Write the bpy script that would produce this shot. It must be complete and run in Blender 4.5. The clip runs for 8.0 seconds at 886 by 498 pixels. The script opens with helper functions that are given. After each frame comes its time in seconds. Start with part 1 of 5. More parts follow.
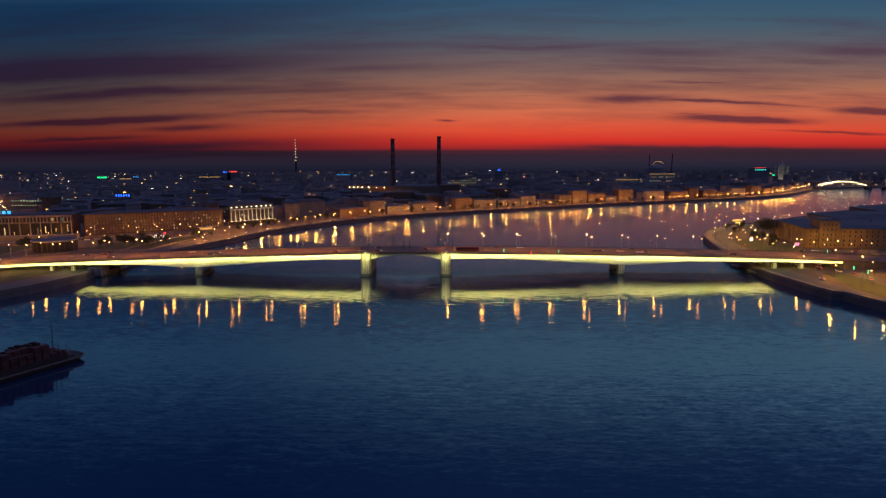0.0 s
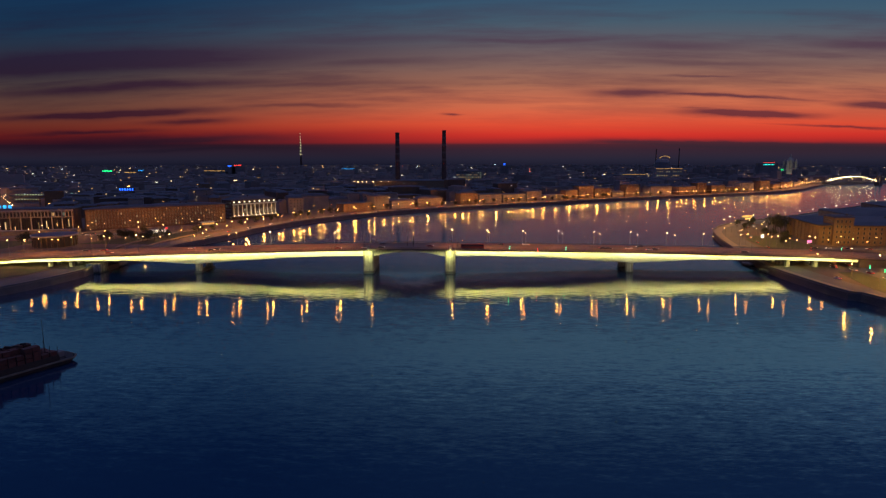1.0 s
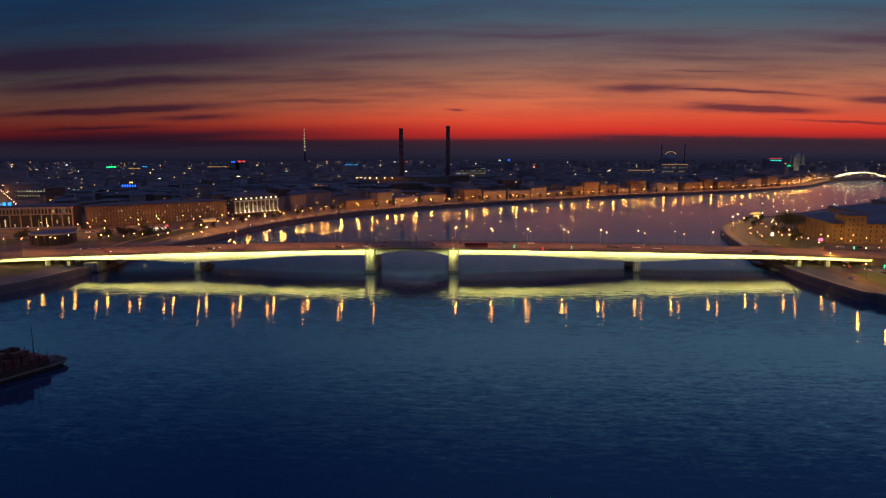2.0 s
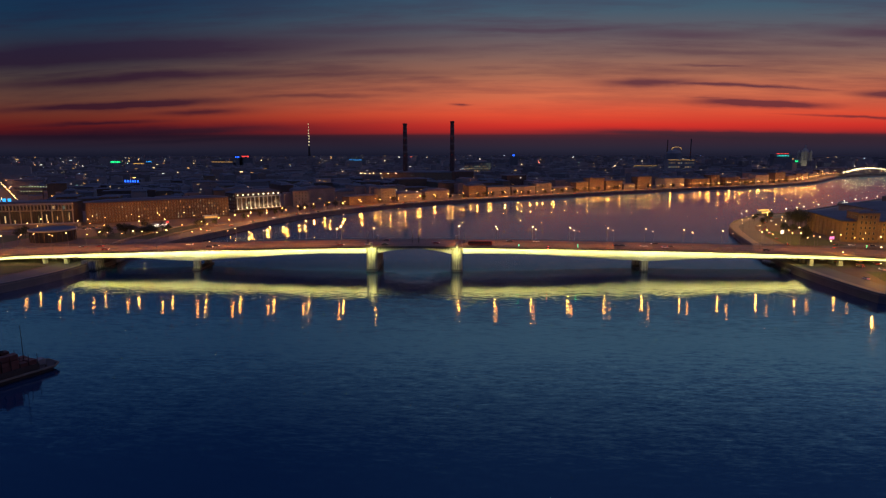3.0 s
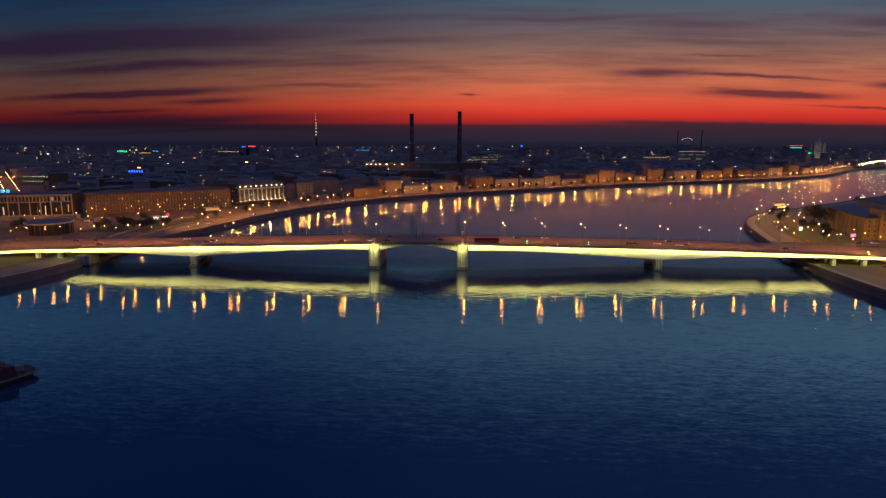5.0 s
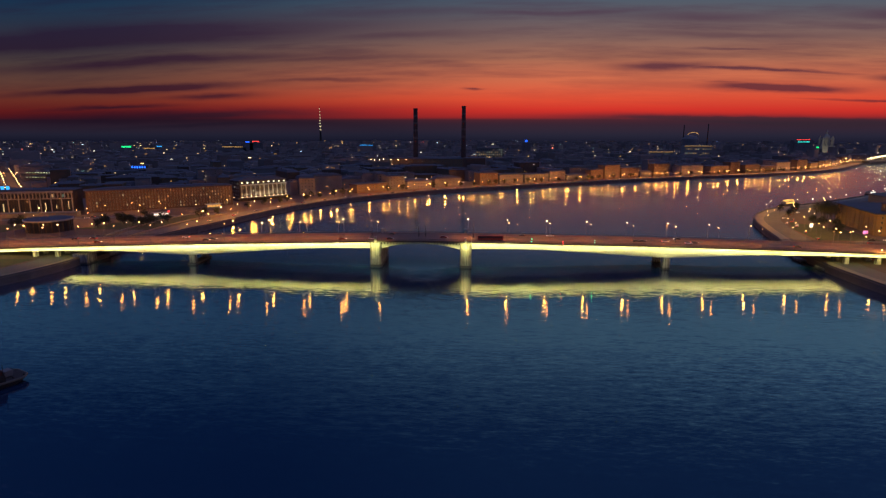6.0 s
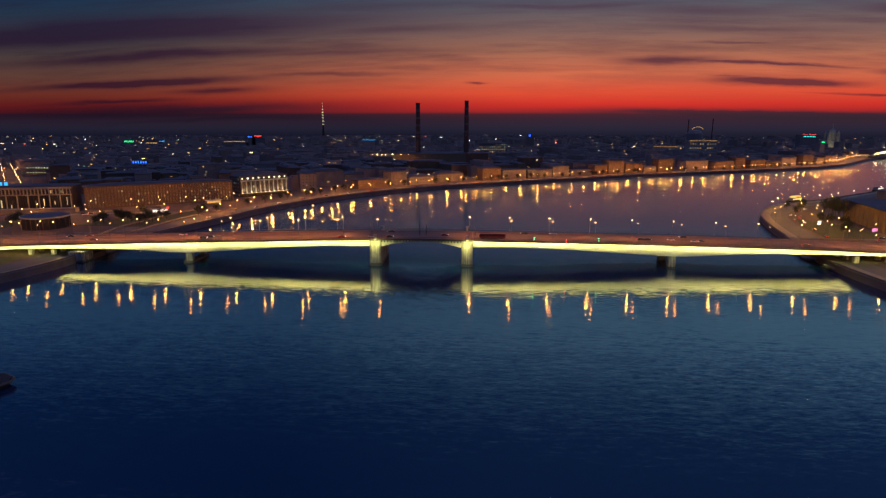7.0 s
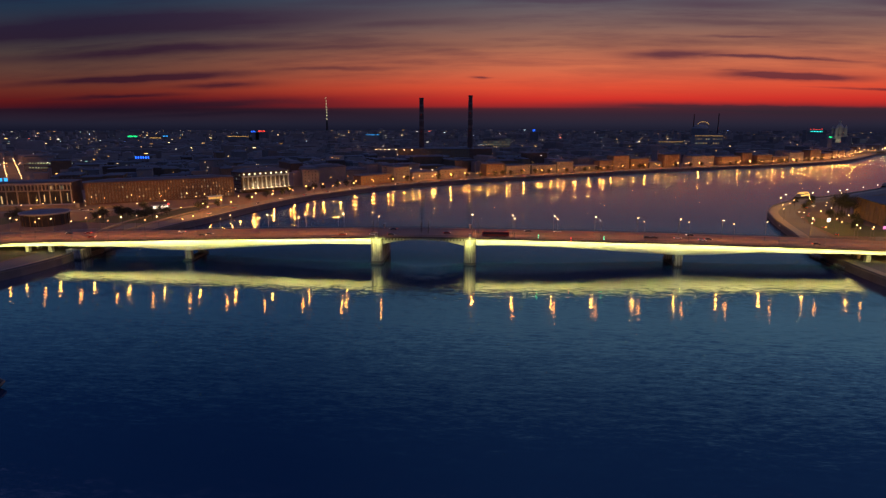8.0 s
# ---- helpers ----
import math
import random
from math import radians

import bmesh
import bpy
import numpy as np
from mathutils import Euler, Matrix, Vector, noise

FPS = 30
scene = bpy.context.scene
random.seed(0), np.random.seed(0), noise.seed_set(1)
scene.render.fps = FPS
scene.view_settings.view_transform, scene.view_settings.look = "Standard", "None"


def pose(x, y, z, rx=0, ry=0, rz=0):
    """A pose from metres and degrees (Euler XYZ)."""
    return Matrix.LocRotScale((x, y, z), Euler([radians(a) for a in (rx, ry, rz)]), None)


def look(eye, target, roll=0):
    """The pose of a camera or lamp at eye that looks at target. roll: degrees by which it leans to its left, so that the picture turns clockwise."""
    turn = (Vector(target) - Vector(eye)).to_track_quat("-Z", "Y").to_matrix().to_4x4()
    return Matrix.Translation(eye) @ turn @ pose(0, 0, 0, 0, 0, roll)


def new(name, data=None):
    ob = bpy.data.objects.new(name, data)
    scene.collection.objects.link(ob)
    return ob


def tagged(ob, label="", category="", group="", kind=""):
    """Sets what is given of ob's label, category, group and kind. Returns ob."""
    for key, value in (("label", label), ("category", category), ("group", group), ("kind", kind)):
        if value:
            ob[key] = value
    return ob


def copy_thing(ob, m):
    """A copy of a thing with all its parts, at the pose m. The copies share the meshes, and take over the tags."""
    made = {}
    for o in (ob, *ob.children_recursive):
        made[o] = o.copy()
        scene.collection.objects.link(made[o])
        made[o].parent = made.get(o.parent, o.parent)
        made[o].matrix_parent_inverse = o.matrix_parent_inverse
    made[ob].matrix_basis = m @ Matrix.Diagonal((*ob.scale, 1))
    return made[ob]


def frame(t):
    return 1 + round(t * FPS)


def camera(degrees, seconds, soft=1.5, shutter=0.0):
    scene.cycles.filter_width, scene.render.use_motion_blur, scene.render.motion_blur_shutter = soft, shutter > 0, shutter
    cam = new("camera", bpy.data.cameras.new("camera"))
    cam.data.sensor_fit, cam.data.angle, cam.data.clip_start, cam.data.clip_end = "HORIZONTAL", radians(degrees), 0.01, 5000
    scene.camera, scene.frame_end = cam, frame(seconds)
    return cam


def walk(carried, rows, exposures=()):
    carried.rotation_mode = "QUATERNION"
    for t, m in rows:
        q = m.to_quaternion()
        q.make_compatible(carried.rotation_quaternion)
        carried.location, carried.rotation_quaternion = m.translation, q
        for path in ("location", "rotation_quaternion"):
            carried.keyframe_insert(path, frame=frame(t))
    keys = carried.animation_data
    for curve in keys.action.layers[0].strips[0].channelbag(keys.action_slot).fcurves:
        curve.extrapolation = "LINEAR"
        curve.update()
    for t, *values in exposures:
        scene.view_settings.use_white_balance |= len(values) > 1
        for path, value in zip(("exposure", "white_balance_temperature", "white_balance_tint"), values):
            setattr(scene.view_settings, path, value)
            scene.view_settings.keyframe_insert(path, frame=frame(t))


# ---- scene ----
cam = camera(74.5, 8.0, soft=1.25)

PATH = [
    (0, (44.278, -405.181, 76.553), (44.191, -403.203, 76.269), -0.1),
    (0.5, (44.165, -400.772, 76.864), (44.07, -398.796, 76.571), -0.0),
    (1, (44.294, -396.343, 77.18), (44.19, -394.368, 76.876), -0.0),
    (1.5, (44.432, -392.16, 77.545), (44.321, -390.187, 77.234), -0.0),
    (3, (44.895, -380.006, 78.899), (44.762, -378.038, 78.564), 0.0),
    (3.5, (44.797, -376.128, 79.274), (44.658, -374.162, 78.931), 0.1),
    (4, (44.74, -372.305, 79.718), (44.595, -370.341, 79.367), 0.1),
    (4.5, (44.967, -368.611, 80.087), (44.817, -366.649, 79.728), 0.2),
    (6, (45.598, -357.257, 81.168), (45.426, -355.302, 80.783), 0.1),
    (6.5, (45.815, -353.733, 81.589), (45.638, -351.78, 81.195), 0.1),
    (7, (46.236, -350.285, 82.058), (46.054, -348.335, 81.655), 0.1),
    (7.5, (46.467, -347.228, 82.437), (46.279, -345.279, 82.026), 0.1),
    (8, (46.612, -343.974, 82.702), (46.417, -342.029, 82.282), 0.1),
]
walk(cam, [(t, look(eye, target, roll)) for t, eye, target, roll in PATH])

# ---- light: dusk sky with a red afterglow, no sun above the horizon ----
def lin(r, g, b):
    return tuple((c / 255 / 12.92) if c < 10 else ((c / 255 + 0.055) / 1.055) ** 2.4 for c in (r, g, b))


class Nodes:
    """Small node-tree writer."""

    def __init__(self, tree):
        self.t = tree
        tree.nodes.clear()

    def add(self, kind):
        return self.t.nodes.new(kind)

    def link(self, a, b):
        self.t.links.new(a, b)

    def put(self, v, socket):
        if hasattr(v, "is_output"):
            self.t.links.new(v, socket)
        else:
            socket.default_value = v

    def math(self, op, a, b=0.0, c=0.0, clamp=False):
        n = self.t.nodes.new("ShaderNodeMath")
        n.operation, n.use_clamp = op, clamp
        for v, s in zip((a, b, c), n.inputs):
            self.put(v, s)
        return n.outputs[0]

    def ramp(self, fac, stops, mode="LINEAR"):
        n = self.t.nodes.new("ShaderNodeValToRGB")
        n.color_ramp.interpolation = mode
        while len(n.color_ramp.elements) < len(stops):
            n.color_ramp.elements.new(0.5)
        for e, (p, c) in zip(n.color_ramp.elements, stops):
            e.position = p
            e.color = (*c, 1) if isinstance(c, tuple) else (c, c, c, 1)
        self.put(fac, n.inputs[0])
        return n.outputs[0]

    def mix(self, fac, a, b, mode="MIX"):
        n = self.t.nodes.new("ShaderNodeMix")
        n.data_type, n.blend_type = "RGBA", mode
        for v, s in ((fac, n.inputs[0]), (a, n.inputs[6]), (b, n.inputs[7])):
            self.put((*v, 1) if isinstance(v, tuple) and len(v) == 3 else v, s)
        return n.outputs[2]

    def noise(self, vec, scale, detail=3.0, rough=0.55):
        n = self.t.nodes.new("ShaderNodeTexNoise")
        if vec is not None:
            self.link(vec, n.inputs["Vector"])
        n.inputs["Scale"].default_value = scale
        n.inputs["Detail"].default_value = detail
        n.inputs["Roughness"].default_value = rough
        return n.outputs["Fac"]

    def mapping(self, vec, scale=(1, 1, 1), loc=(0, 0, 0)):
        n = self.t.nodes.new("ShaderNodeMapping")
        self.link(vec, n.inputs[0])
        n.inputs["Scale"].default_value = scale
        n.inputs["Location"].default_value = loc
        return n.outputs[0]


# clouds: side, height, half width, half thickness, density
CLOUDS = [
    (-0.56, 0.0330, 0.34, 0.0110, 0.55),
    (-0.656, 0.1652, 0.409, 0.0206, 0.80),
    (-0.170, 0.1963, 0.280, 0.0081, 0.35),
    (-0.560, 0.1244, 0.293, 0.0085, 0.60),
    (-0.296, 0.1248, 0.239, 0.0056, 0.40),
    (-0.634, 0.0773, 0.218, 0.0067, 0.75),
    (-0.485, 0.0645, 0.079, 0.0048, 0.55),
    (-0.677, 0.0448, 0.121, 0.0039, 0.55),
    (-0.418, 0.0204, 0.245, 0.0048, 0.40),
    (-0.180, 0.1609, 0.161, 0.0091, 0.35),
    (-0.298, 0.0884, 0.145, 0.0038, 0.40),
    (0.092, 0.1932, 0.201, 0.0054, 0.45),
    (0.321, 0.1823, 0.135, 0.0089, 0.40),
    (0.270, 0.1063, 0.083, 0.0073, 0.65),
    (0.398, 0.1012, 0.163, 0.0032, 0.65),
    (0.446, 0.0729, 0.109, 0.0064, 0.80),
    (0.368, 0.0804, 0.046, 0.0037, 0.35),
    (0.652, 0.0893, 0.071, 0.0072, 0.70),
    (0.369, 0.1338, 0.073, 0.0027, 0.45),
    (0.368, 0.1562, 0.171, 0.0054, 0.35),
    (0.634, 0.1807, 0.123, 0.0088, 0.50),
    (0.431, 0.0235, 0.25, 0.0062, 0.97),
    (0.602, 0.0524, 0.117, 0.0023, 0.50),
    (-0.038, 0.0735, 0.015, 0.0019, 0.55),
]


def dusk_world():
    world = bpy.data.worlds.new("dusk_sky")
    scene.world = world
    world.use_nodes = True
    k = Nodes(world.node_tree)
    way = k.add("ShaderNodeTexCoord").outputs["Generated"]
    sep = k.add("ShaderNodeSeparateXYZ")
    k.link(way, sep.inputs[0])
    x, y, z = sep.outputs
    az = k.math("ARCTAN2", x, y)
    ahead = k.math("MAXIMUM", y, 0.45)
    u = k.math("DIVIDE", x, ahead)
    v = k.math("DIVIDE", z, ahead)
    low = k.math("MULTIPLY_ADD", v, 0.9090909, 0.090909)        # -0.1 .. 1  ->  0 .. 1
    at = lambda s: (s + 0.1) / 1.1
    sky = k.ramp(low, [(at(-0.1), lin(14, 18, 36)), (at(-0.012), lin(27, 28, 46)), (at(0.0), lin(42, 40, 58)), (at(0.010), lin(54, 41, 56)),
                       (at(0.018), lin(60, 39, 53)), (at(0.0245), lin(80, 39, 49)), (at(0.028), lin(168, 43, 44)), (at(0.0406), lin(222, 54, 44)),
                       (at(0.0594), lin(242, 88, 58)), (at(0.0872), lin(222, 114, 80)), (at(0.124), lin(174, 113, 90)), (at(0.1515), lin(138, 104, 96)),
                       (at(0.192), lin(98, 96, 105)), (at(0.2235), lin(72, 96, 114)), (at(0.2677), lin(54, 88, 116)), (at(0.30), lin(90, 128, 154)), (at(0.34), lin(106, 150, 176)),
                       (at(0.42), lin(78, 118, 154)), (at(0.55), lin(38, 70, 116)), (at(0.75), lin(38, 68, 114)), (at(1.0), lin(142, 144, 206))])
    # the glow fades away from the place where the sun went down
    toward = k.math("MULTIPLY_ADD", az, 1.22, 0.82, clamp=True)
    toward = k.math("MULTIPLY", toward, k.math("MULTIPLY_ADD", az, -0.8, 2.1, clamp=True))
    glow = k.math("MULTIPLY", k.math("MULTIPLY", toward, toward), k.math("MULTIPLY_ADD", toward, -2.0, 3.0))
    dim = k.mix(1.0, sky, (0.18, 0.31, 0.48), "MULTIPLY")
    haze = k.ramp(low, [(at(0.0), 0.7), (at(0.016), 0.55), (at(0.03), 0.0), (at(0.24), 0.0), (at(0.33), 0.25)])
    sky = k.mix(k.math("MAXIMUM", glow, haze), dim, sky)
    # stretched cloud streaks
    vec = k.add("ShaderNodeCombineXYZ")
    bowed = k.math("MULTIPLY_ADD", k.math("MULTIPLY", u, u), 0.028, v)        # the streaks fan out from the glow
    k.link(u, vec.inputs[0])
    k.link(bowed, vec.inputs[1])
    warp = k.noise(k.mapping(vec.outputs[0], (3.2, 15.0, 1.0)), 1.0, 5.0, 0.6)
    fine = k.noise(k.mapping(vec.outputs[0], (3.6, 46.0, 1.0), (3.1, 1.7, 0)), 1.0, 6.0, 0.62)
    wide = k.noise(k.mapping(vec.outputs[0], (1.5, 17.0, 1.0), (7.7, 2.2, 0)), 1.0, 6.0, 0.6)
    zz = k.math("MULTIPLY_ADD", k.math("SUBTRACT", warp, 0.5), 0.026, bowed)
    total = None
    for a0, z0, wa, wz, s in CLOUDS:
        da = k.math("DIVIDE", k.math("SUBTRACT", u, a0), wa)
        dz = k.math("DIVIDE", k.math("SUBTRACT", zz, z0 + 0.028 * a0 * a0), wz)
        d = k.math("ADD", k.math("MULTIPLY", da, da), k.math("MULTIPLY", dz, dz))
        g = k.math("MULTIPLY", k.math("EXPONENT", k.math("MULTIPLY", d, -1.0)), s * 1.15)
        total = g if total is None else k.math("MAXIMUM", total, g)
    veil = k.math("MULTIPLY", k.math("SUBTRACT", k.math("MULTIPLY_ADD", wide, 0.5, k.math("MULTIPLY", fine, 0.5)), 0.45, clamp=True), 7.5, clamp=True)
    # the veil thins out towards the horizon and overhead
    band = k.ramp(low, [(at(0.03), 0.0), (at(0.06), 0.22), (at(0.11), 0.65), (at(0.2), 0.75), (at(0.27), 0.35), (at(0.5), 0.15)])
    ragged = k.math("MULTIPLY", total, k.math("MULTIPLY_ADD", fine, 1.7, 0.75), clamp=True)
    cloud = k.math("MAXIMUM", ragged, k.math("MULTIPLY", veil, k.math("MULTIPLY", band, 0.85)))
    cloud_tint = k.ramp(low, [(at(0.0), lin(48, 40, 54)), (at(0.022), lin(58, 40, 52)), (at(0.05), lin(120, 46, 52)), (at(0.09), lin(112, 58, 64)), (at(0.15), lin(92, 62, 74)), (at(0.2), lin(84, 66, 84)), (at(0.27), lin(52, 68, 92)), (at(0.5), lin(56, 84, 120))])
    cloud_tint = k.mix(glow, k.mix(1.0, cloud_tint, (0.24, 0.30, 0.50), "MULTIPLY"), cloud_tint)
    sky = k.mix(k.math("MULTIPLY", cloud, 0.97), sky, cloud_tint)
    bg = k.add("ShaderNodeBackground")
    k.link(sky, bg.inputs[0])
    bg.inputs[1].default_value = 0.9
    out = k.add("ShaderNodeOutputWorld")
    k.link(bg.outputs[0], out.inputs[0])


dusk_world()


# ---- materials ----
def surface(name, a, b, rough=0.8, metal=0.0, scale=0.3, fine=3.0, bump=0.15, spec=0.4, per_object=0.0, per_island=0.0):
    """Two base colours mixed by a wide and a fine noise, with relief."""
    m = bpy.data.materials.new(name)
    m.use_nodes = True
    k = Nodes(m.node_tree)
    pos = k.add("ShaderNodeNewGeometry").outputs["Position"]
    wide, grain = k.noise(pos, scale, 4.0), k.noise(pos, fine, 3.0)
    fac = k.math("MULTIPLY_ADD", grain, 0.45, k.math("MULTIPLY", wide, 0.55))
    fac = k.math("MULTIPLY_ADD", k.math("SUBTRACT", fac, 0.5), 2.4, 0.5, clamp=True)
    col = k.mix(fac, a, b)
    if per_object:
        rnd = k.add("ShaderNodeObjectInfo").outputs["Random"]
        col = k.mix(1.0, col, k.ramp(rnd, [(0, 1 - per_object), (1, 1.0)]), "MULTIPLY")
    if per_island:
        rnd = k.add("ShaderNodeNewGeometry").outputs["Random Per Island"]
        col = k.mix(1.0, col, k.ramp(rnd, [(0, 1 - per_island), (1, 1.0)]), "MULTIPLY")
    p = k.add("ShaderNodeBsdfPrincipled")
    k.link(col, p.inputs["Base Color"])
    p.inputs["Roughness"].default_value = rough
    p.inputs["Metallic"].default_value = metal
    p.inputs["Specular IOR Level"].default_value = spec
    if bump:
        bn = k.add("ShaderNodeBump")
        bn.inputs["Strength"].default_value = bump
        bn.inputs["Distance"].default_value = 0.1
        k.link(grain, bn.inputs["Height"])
        k.link(bn.outputs[0], p.inputs["Normal"])
    k.link(p.outputs[0], k.add("ShaderNodeOutputMaterial").inputs[0])
    return m


def streaked(name, dark, pale):
    """Concrete with rain streaks running down it and a wet, weedy foot."""
    m = bpy.data.materials.new(name)
    m.use_nodes = True
    k = Nodes(m.node_tree)
    pos = k.add("ShaderNodeNewGeometry").outputs["Position"]
    run = k.noise(k.mapping(pos, (1.6, 1.6, 0.07)), 1.0, 4.0, 0.6)
    blot = k.noise(pos, 0.35, 4.0)
    grain = k.noise(pos, 2.5, 3.0)
    fac = k.math("ADD", k.math("MULTIPLY", run, 0.6), k.math("ADD", k.math("MULTIPLY", blot, 0.25), k.math("MULTIPLY", grain, 0.15)))
    fac = k.math("MULTIPLY_ADD", k.math("SUBTRACT", fac, 0.5), 4.2, 0.5, clamp=True)
    sep = k.add("ShaderNodeSeparateXYZ")
    k.link(pos, sep.inputs[0])
    weed = k.math("MULTIPLY_ADD", k.math("ADD", sep.outputs[2], k.math("MULTIPLY", run, 3.0)), -0.7, 2.4, clamp=True)
    col = k.mix(weed, k.mix(fac, dark, pale), (0.035, 0.037, 0.025))
    p = k.add("ShaderNodeBsdfPrincipled")
    k.link(col, p.inputs["Base Color"])
    p.inputs["Roughness"].default_value = 0.85
    bn = k.add("ShaderNodeBump")
    bn.inputs["Strength"].default_value = 0.4
    bn.inputs["Distance"].default_value = 0.1
    k.link(grain, bn.inputs["Height"])
    k.link(bn.outputs[0], p.inputs["Normal"])
    k.link(p.outputs[0], k.add("ShaderNodeOutputMaterial").inputs[0])
    return m


def glowing(name, colour, power, spread=0.0):
    """A lamp's own light, or drawn-on light; spread varies it from lamp to lamp."""
    m = bpy.data.materials.new(name)
    m.use_nodes = True
    k = Nodes(m.node_tree)
    e = k.add("ShaderNodeEmission")
    e.inputs[0].default_value = (*colour, 1)
    if spread:
        rnd = k.add("ShaderNodeObjectInfo").outputs["Random"]
        k.link(k.math("MULTIPLY_ADD", rnd, 2 * spread * power, (1 - spread) * power), e.inputs[1])
    else:
        e.inputs[1].default_value = power
    k.link(e.outputs[0], k.add("ShaderNodeOutputMaterial").inputs[0])
    m.cycles.emission_sampling = "NONE"
    return m


def many_lights(name, stops, power):
    """Light of many small lamps and windows, another colour and strength from one to the next."""
    m = bpy.data.materials.new(name)
    m.use_nodes = True
    k = Nodes(m.node_tree)
    rnd = k.add("ShaderNodeNewGeometry").outputs["Random Per Island"]
    e = k.add("ShaderNodeEmission")
    k.link(k.ramp(rnd, stops, "CONSTANT"), e.inputs[0])
    again = k.math("FRACT", k.math("MULTIPLY", rnd, 37.7))
    k.link(k.math("MULTIPLY", k.math("MULTIPLY_ADD", k.math("MULTIPLY", again, again), 1.5, 0.2), power), e.inputs[1])
    k.link(e.outputs[0], k.add("ShaderNodeOutputMaterial").inputs[0])
    m.cycles.emission_sampling = "NONE"
    return m


def water_material():
    """Two lobes: a tight one that draws lamps out into streaks, and a broad one of small wavelets that gathers the sky."""
    m = bpy.data.materials.new("river_water")
    m.use_nodes = True
    k = Nodes(m.node_tree)
    pos = k.add("ShaderNodeNewGeometry").outputs["Position"]
    calm = k.noise(k.mapping(pos, (0.011, 0.006, 1.0)), 1.0, 3.0)
    chop = k.noise(k.mapping(pos, (0.42, 1.5, 1.0)), 1.0, 3.0, 0.6)
    ripple = k.noise(k.mapping(pos, (0.12, 0.5, 1.0), (4, 9, 0)), 1.0, 2.0, 0.6)
    swell = k.noise(k.mapping(pos, (0.03, 0.10, 1.0), (2, 5, 0)), 1.0, 2.0, 0.5)
    cross = k.noise(k.mapping(pos, (0.4, 0.5, 1.0), (11, 3, 0)), 1.0, 2.0, 0.6)
    # long crests lie across the river, gusts change their height
    apart = k.add("ShaderNodeSeparateXYZ")
    k.link(pos, apart.inputs[0])
    upstream = k.math("MULTIPLY_ADD", apart.outputs[1], 0.006, -0.12, clamp=True)
    gust = k.math("MULTIPLY", k.math("MULTIPLY_ADD", calm, 1.6, 0.2), k.math("MULTIPLY_ADD", upstream, -0.8, 1.0))
    sy = k.math("MULTIPLY", k.math("SUBTRACT", chop, 0.5), WAVES * 0.9)
    sy = k.math("MULTIPLY_ADD", k.math("SUBTRACT", ripple, 0.5), WAVES * 0.8, sy)
    sy = k.math("MULTIPLY_ADD", k.math("SUBTRACT", swell, 0.5), WAVES * 0.2, sy)
    sx = k.math("MULTIPLY", k.math("SUBTRACT", cross, 0.5), WAVES * 0.4)
    nv = k.add("ShaderNodeCombineXYZ")
    k.link(k.math("MULTIPLY", sx, gust), nv.inputs[0])
    k.link(k.math("MULTIPLY", sy, gust), nv.inputs[1])
    nv.inputs[2].default_value = 1.0
    unit = k.add("ShaderNodeVectorMath")
    unit.operation = "NORMALIZE"
    k.link(nv.outputs[0], unit.inputs[0])
    p = k.add("ShaderNodeBsdfPrincipled")
    p.inputs["Base Color"].default_value = (0.0025, 0.025, 0.062, 1)
    p.inputs["IOR"].default_value = 1.45
    # beyond the bridge the near sides of the wavelets cover their far sides
    reach = k.math("MULTIPLY_ADD", apart.outputs[1], 0.022, 0.9, clamp=True)
    k.link(k.math("MULTIPLY_ADD", reach, -0.3, 0.85), p.inputs["Coat Weight"])
    p.inputs["Coat IOR"].default_value = 1.46
    k.link(k.math("MULTIPLY_ADD", upstream, 0.065, 0.09), p.inputs["Coat Roughness"])
    k.link(unit.outputs[0], p.inputs["Coat Normal"])
    # the open reach above the bridge is rougher
    k.link(k.math("MULTIPLY_ADD", upstream, 0.195, 0.06), p.inputs["Roughness"])
    # crests lie across the view, so the gloss is drawn out along the river
    p.inputs["Anisotropic"].default_value = 0.85
    lengthwise = k.add("ShaderNodeCombineXYZ")
    lengthwise.inputs[1].default_value = 1.0
    k.link(lengthwise.outputs[0], p.inputs["Tangent"])
    facing = k.math("MULTIPLY", reach, -0.115)
    lean = k.add("ShaderNodeCombineXYZ")
    k.link(facing, lean.inputs[1])
    tilted = k.add("ShaderNodeVectorMath")
    k.link(nv.outputs[0], tilted.inputs[0])
    k.link(lean.outputs[0], tilted.inputs[1])
    front = k.add("ShaderNodeVectorMath")
    front.operation = "NORMALIZE"
    k.link(tilted.outputs[0], front.inputs[0])
    k.link(front.outputs[0], p.inputs["Normal"])
    k.link(p.outputs[0], k.add("ShaderNodeOutputMaterial").inputs[0])
    return m


WAVES = 0.14
WATER = water_material()
GROUND = surface("dark_city_ground", (0.06, 0.042, 0.028), (0.12, 0.088, 0.06), 0.9, scale=0.02, fine=0.4)
GRASS = surface("mown_grass", (0.025, 0.04, 0.012), (0.055, 0.07, 0.022), 0.9, scale=0.08, fine=1.5, bump=0.4)
ASPHALT = surface("worn_asphalt", (0.055, 0.053, 0.05), (0.10, 0.095, 0.09), 0.75, scale=0.06, fine=2.0)
PAVING = surface("stone_paving", (0.14, 0.12, 0.095), (0.22, 0.19, 0.15), 0.8, scale=0.1, fine=1.2)
GRANITE = surface("grey_granite", (0.075, 0.068, 0.062), (0.15, 0.135, 0.125), 0.7, scale=0.12, fine=1.8, bump=0.4)
CONCRETE = surface("pale_concrete", (0.50, 0.49, 0.45), (0.66, 0.65, 0.60), 0.75, scale=0.10, fine=1.4, bump=0.25)
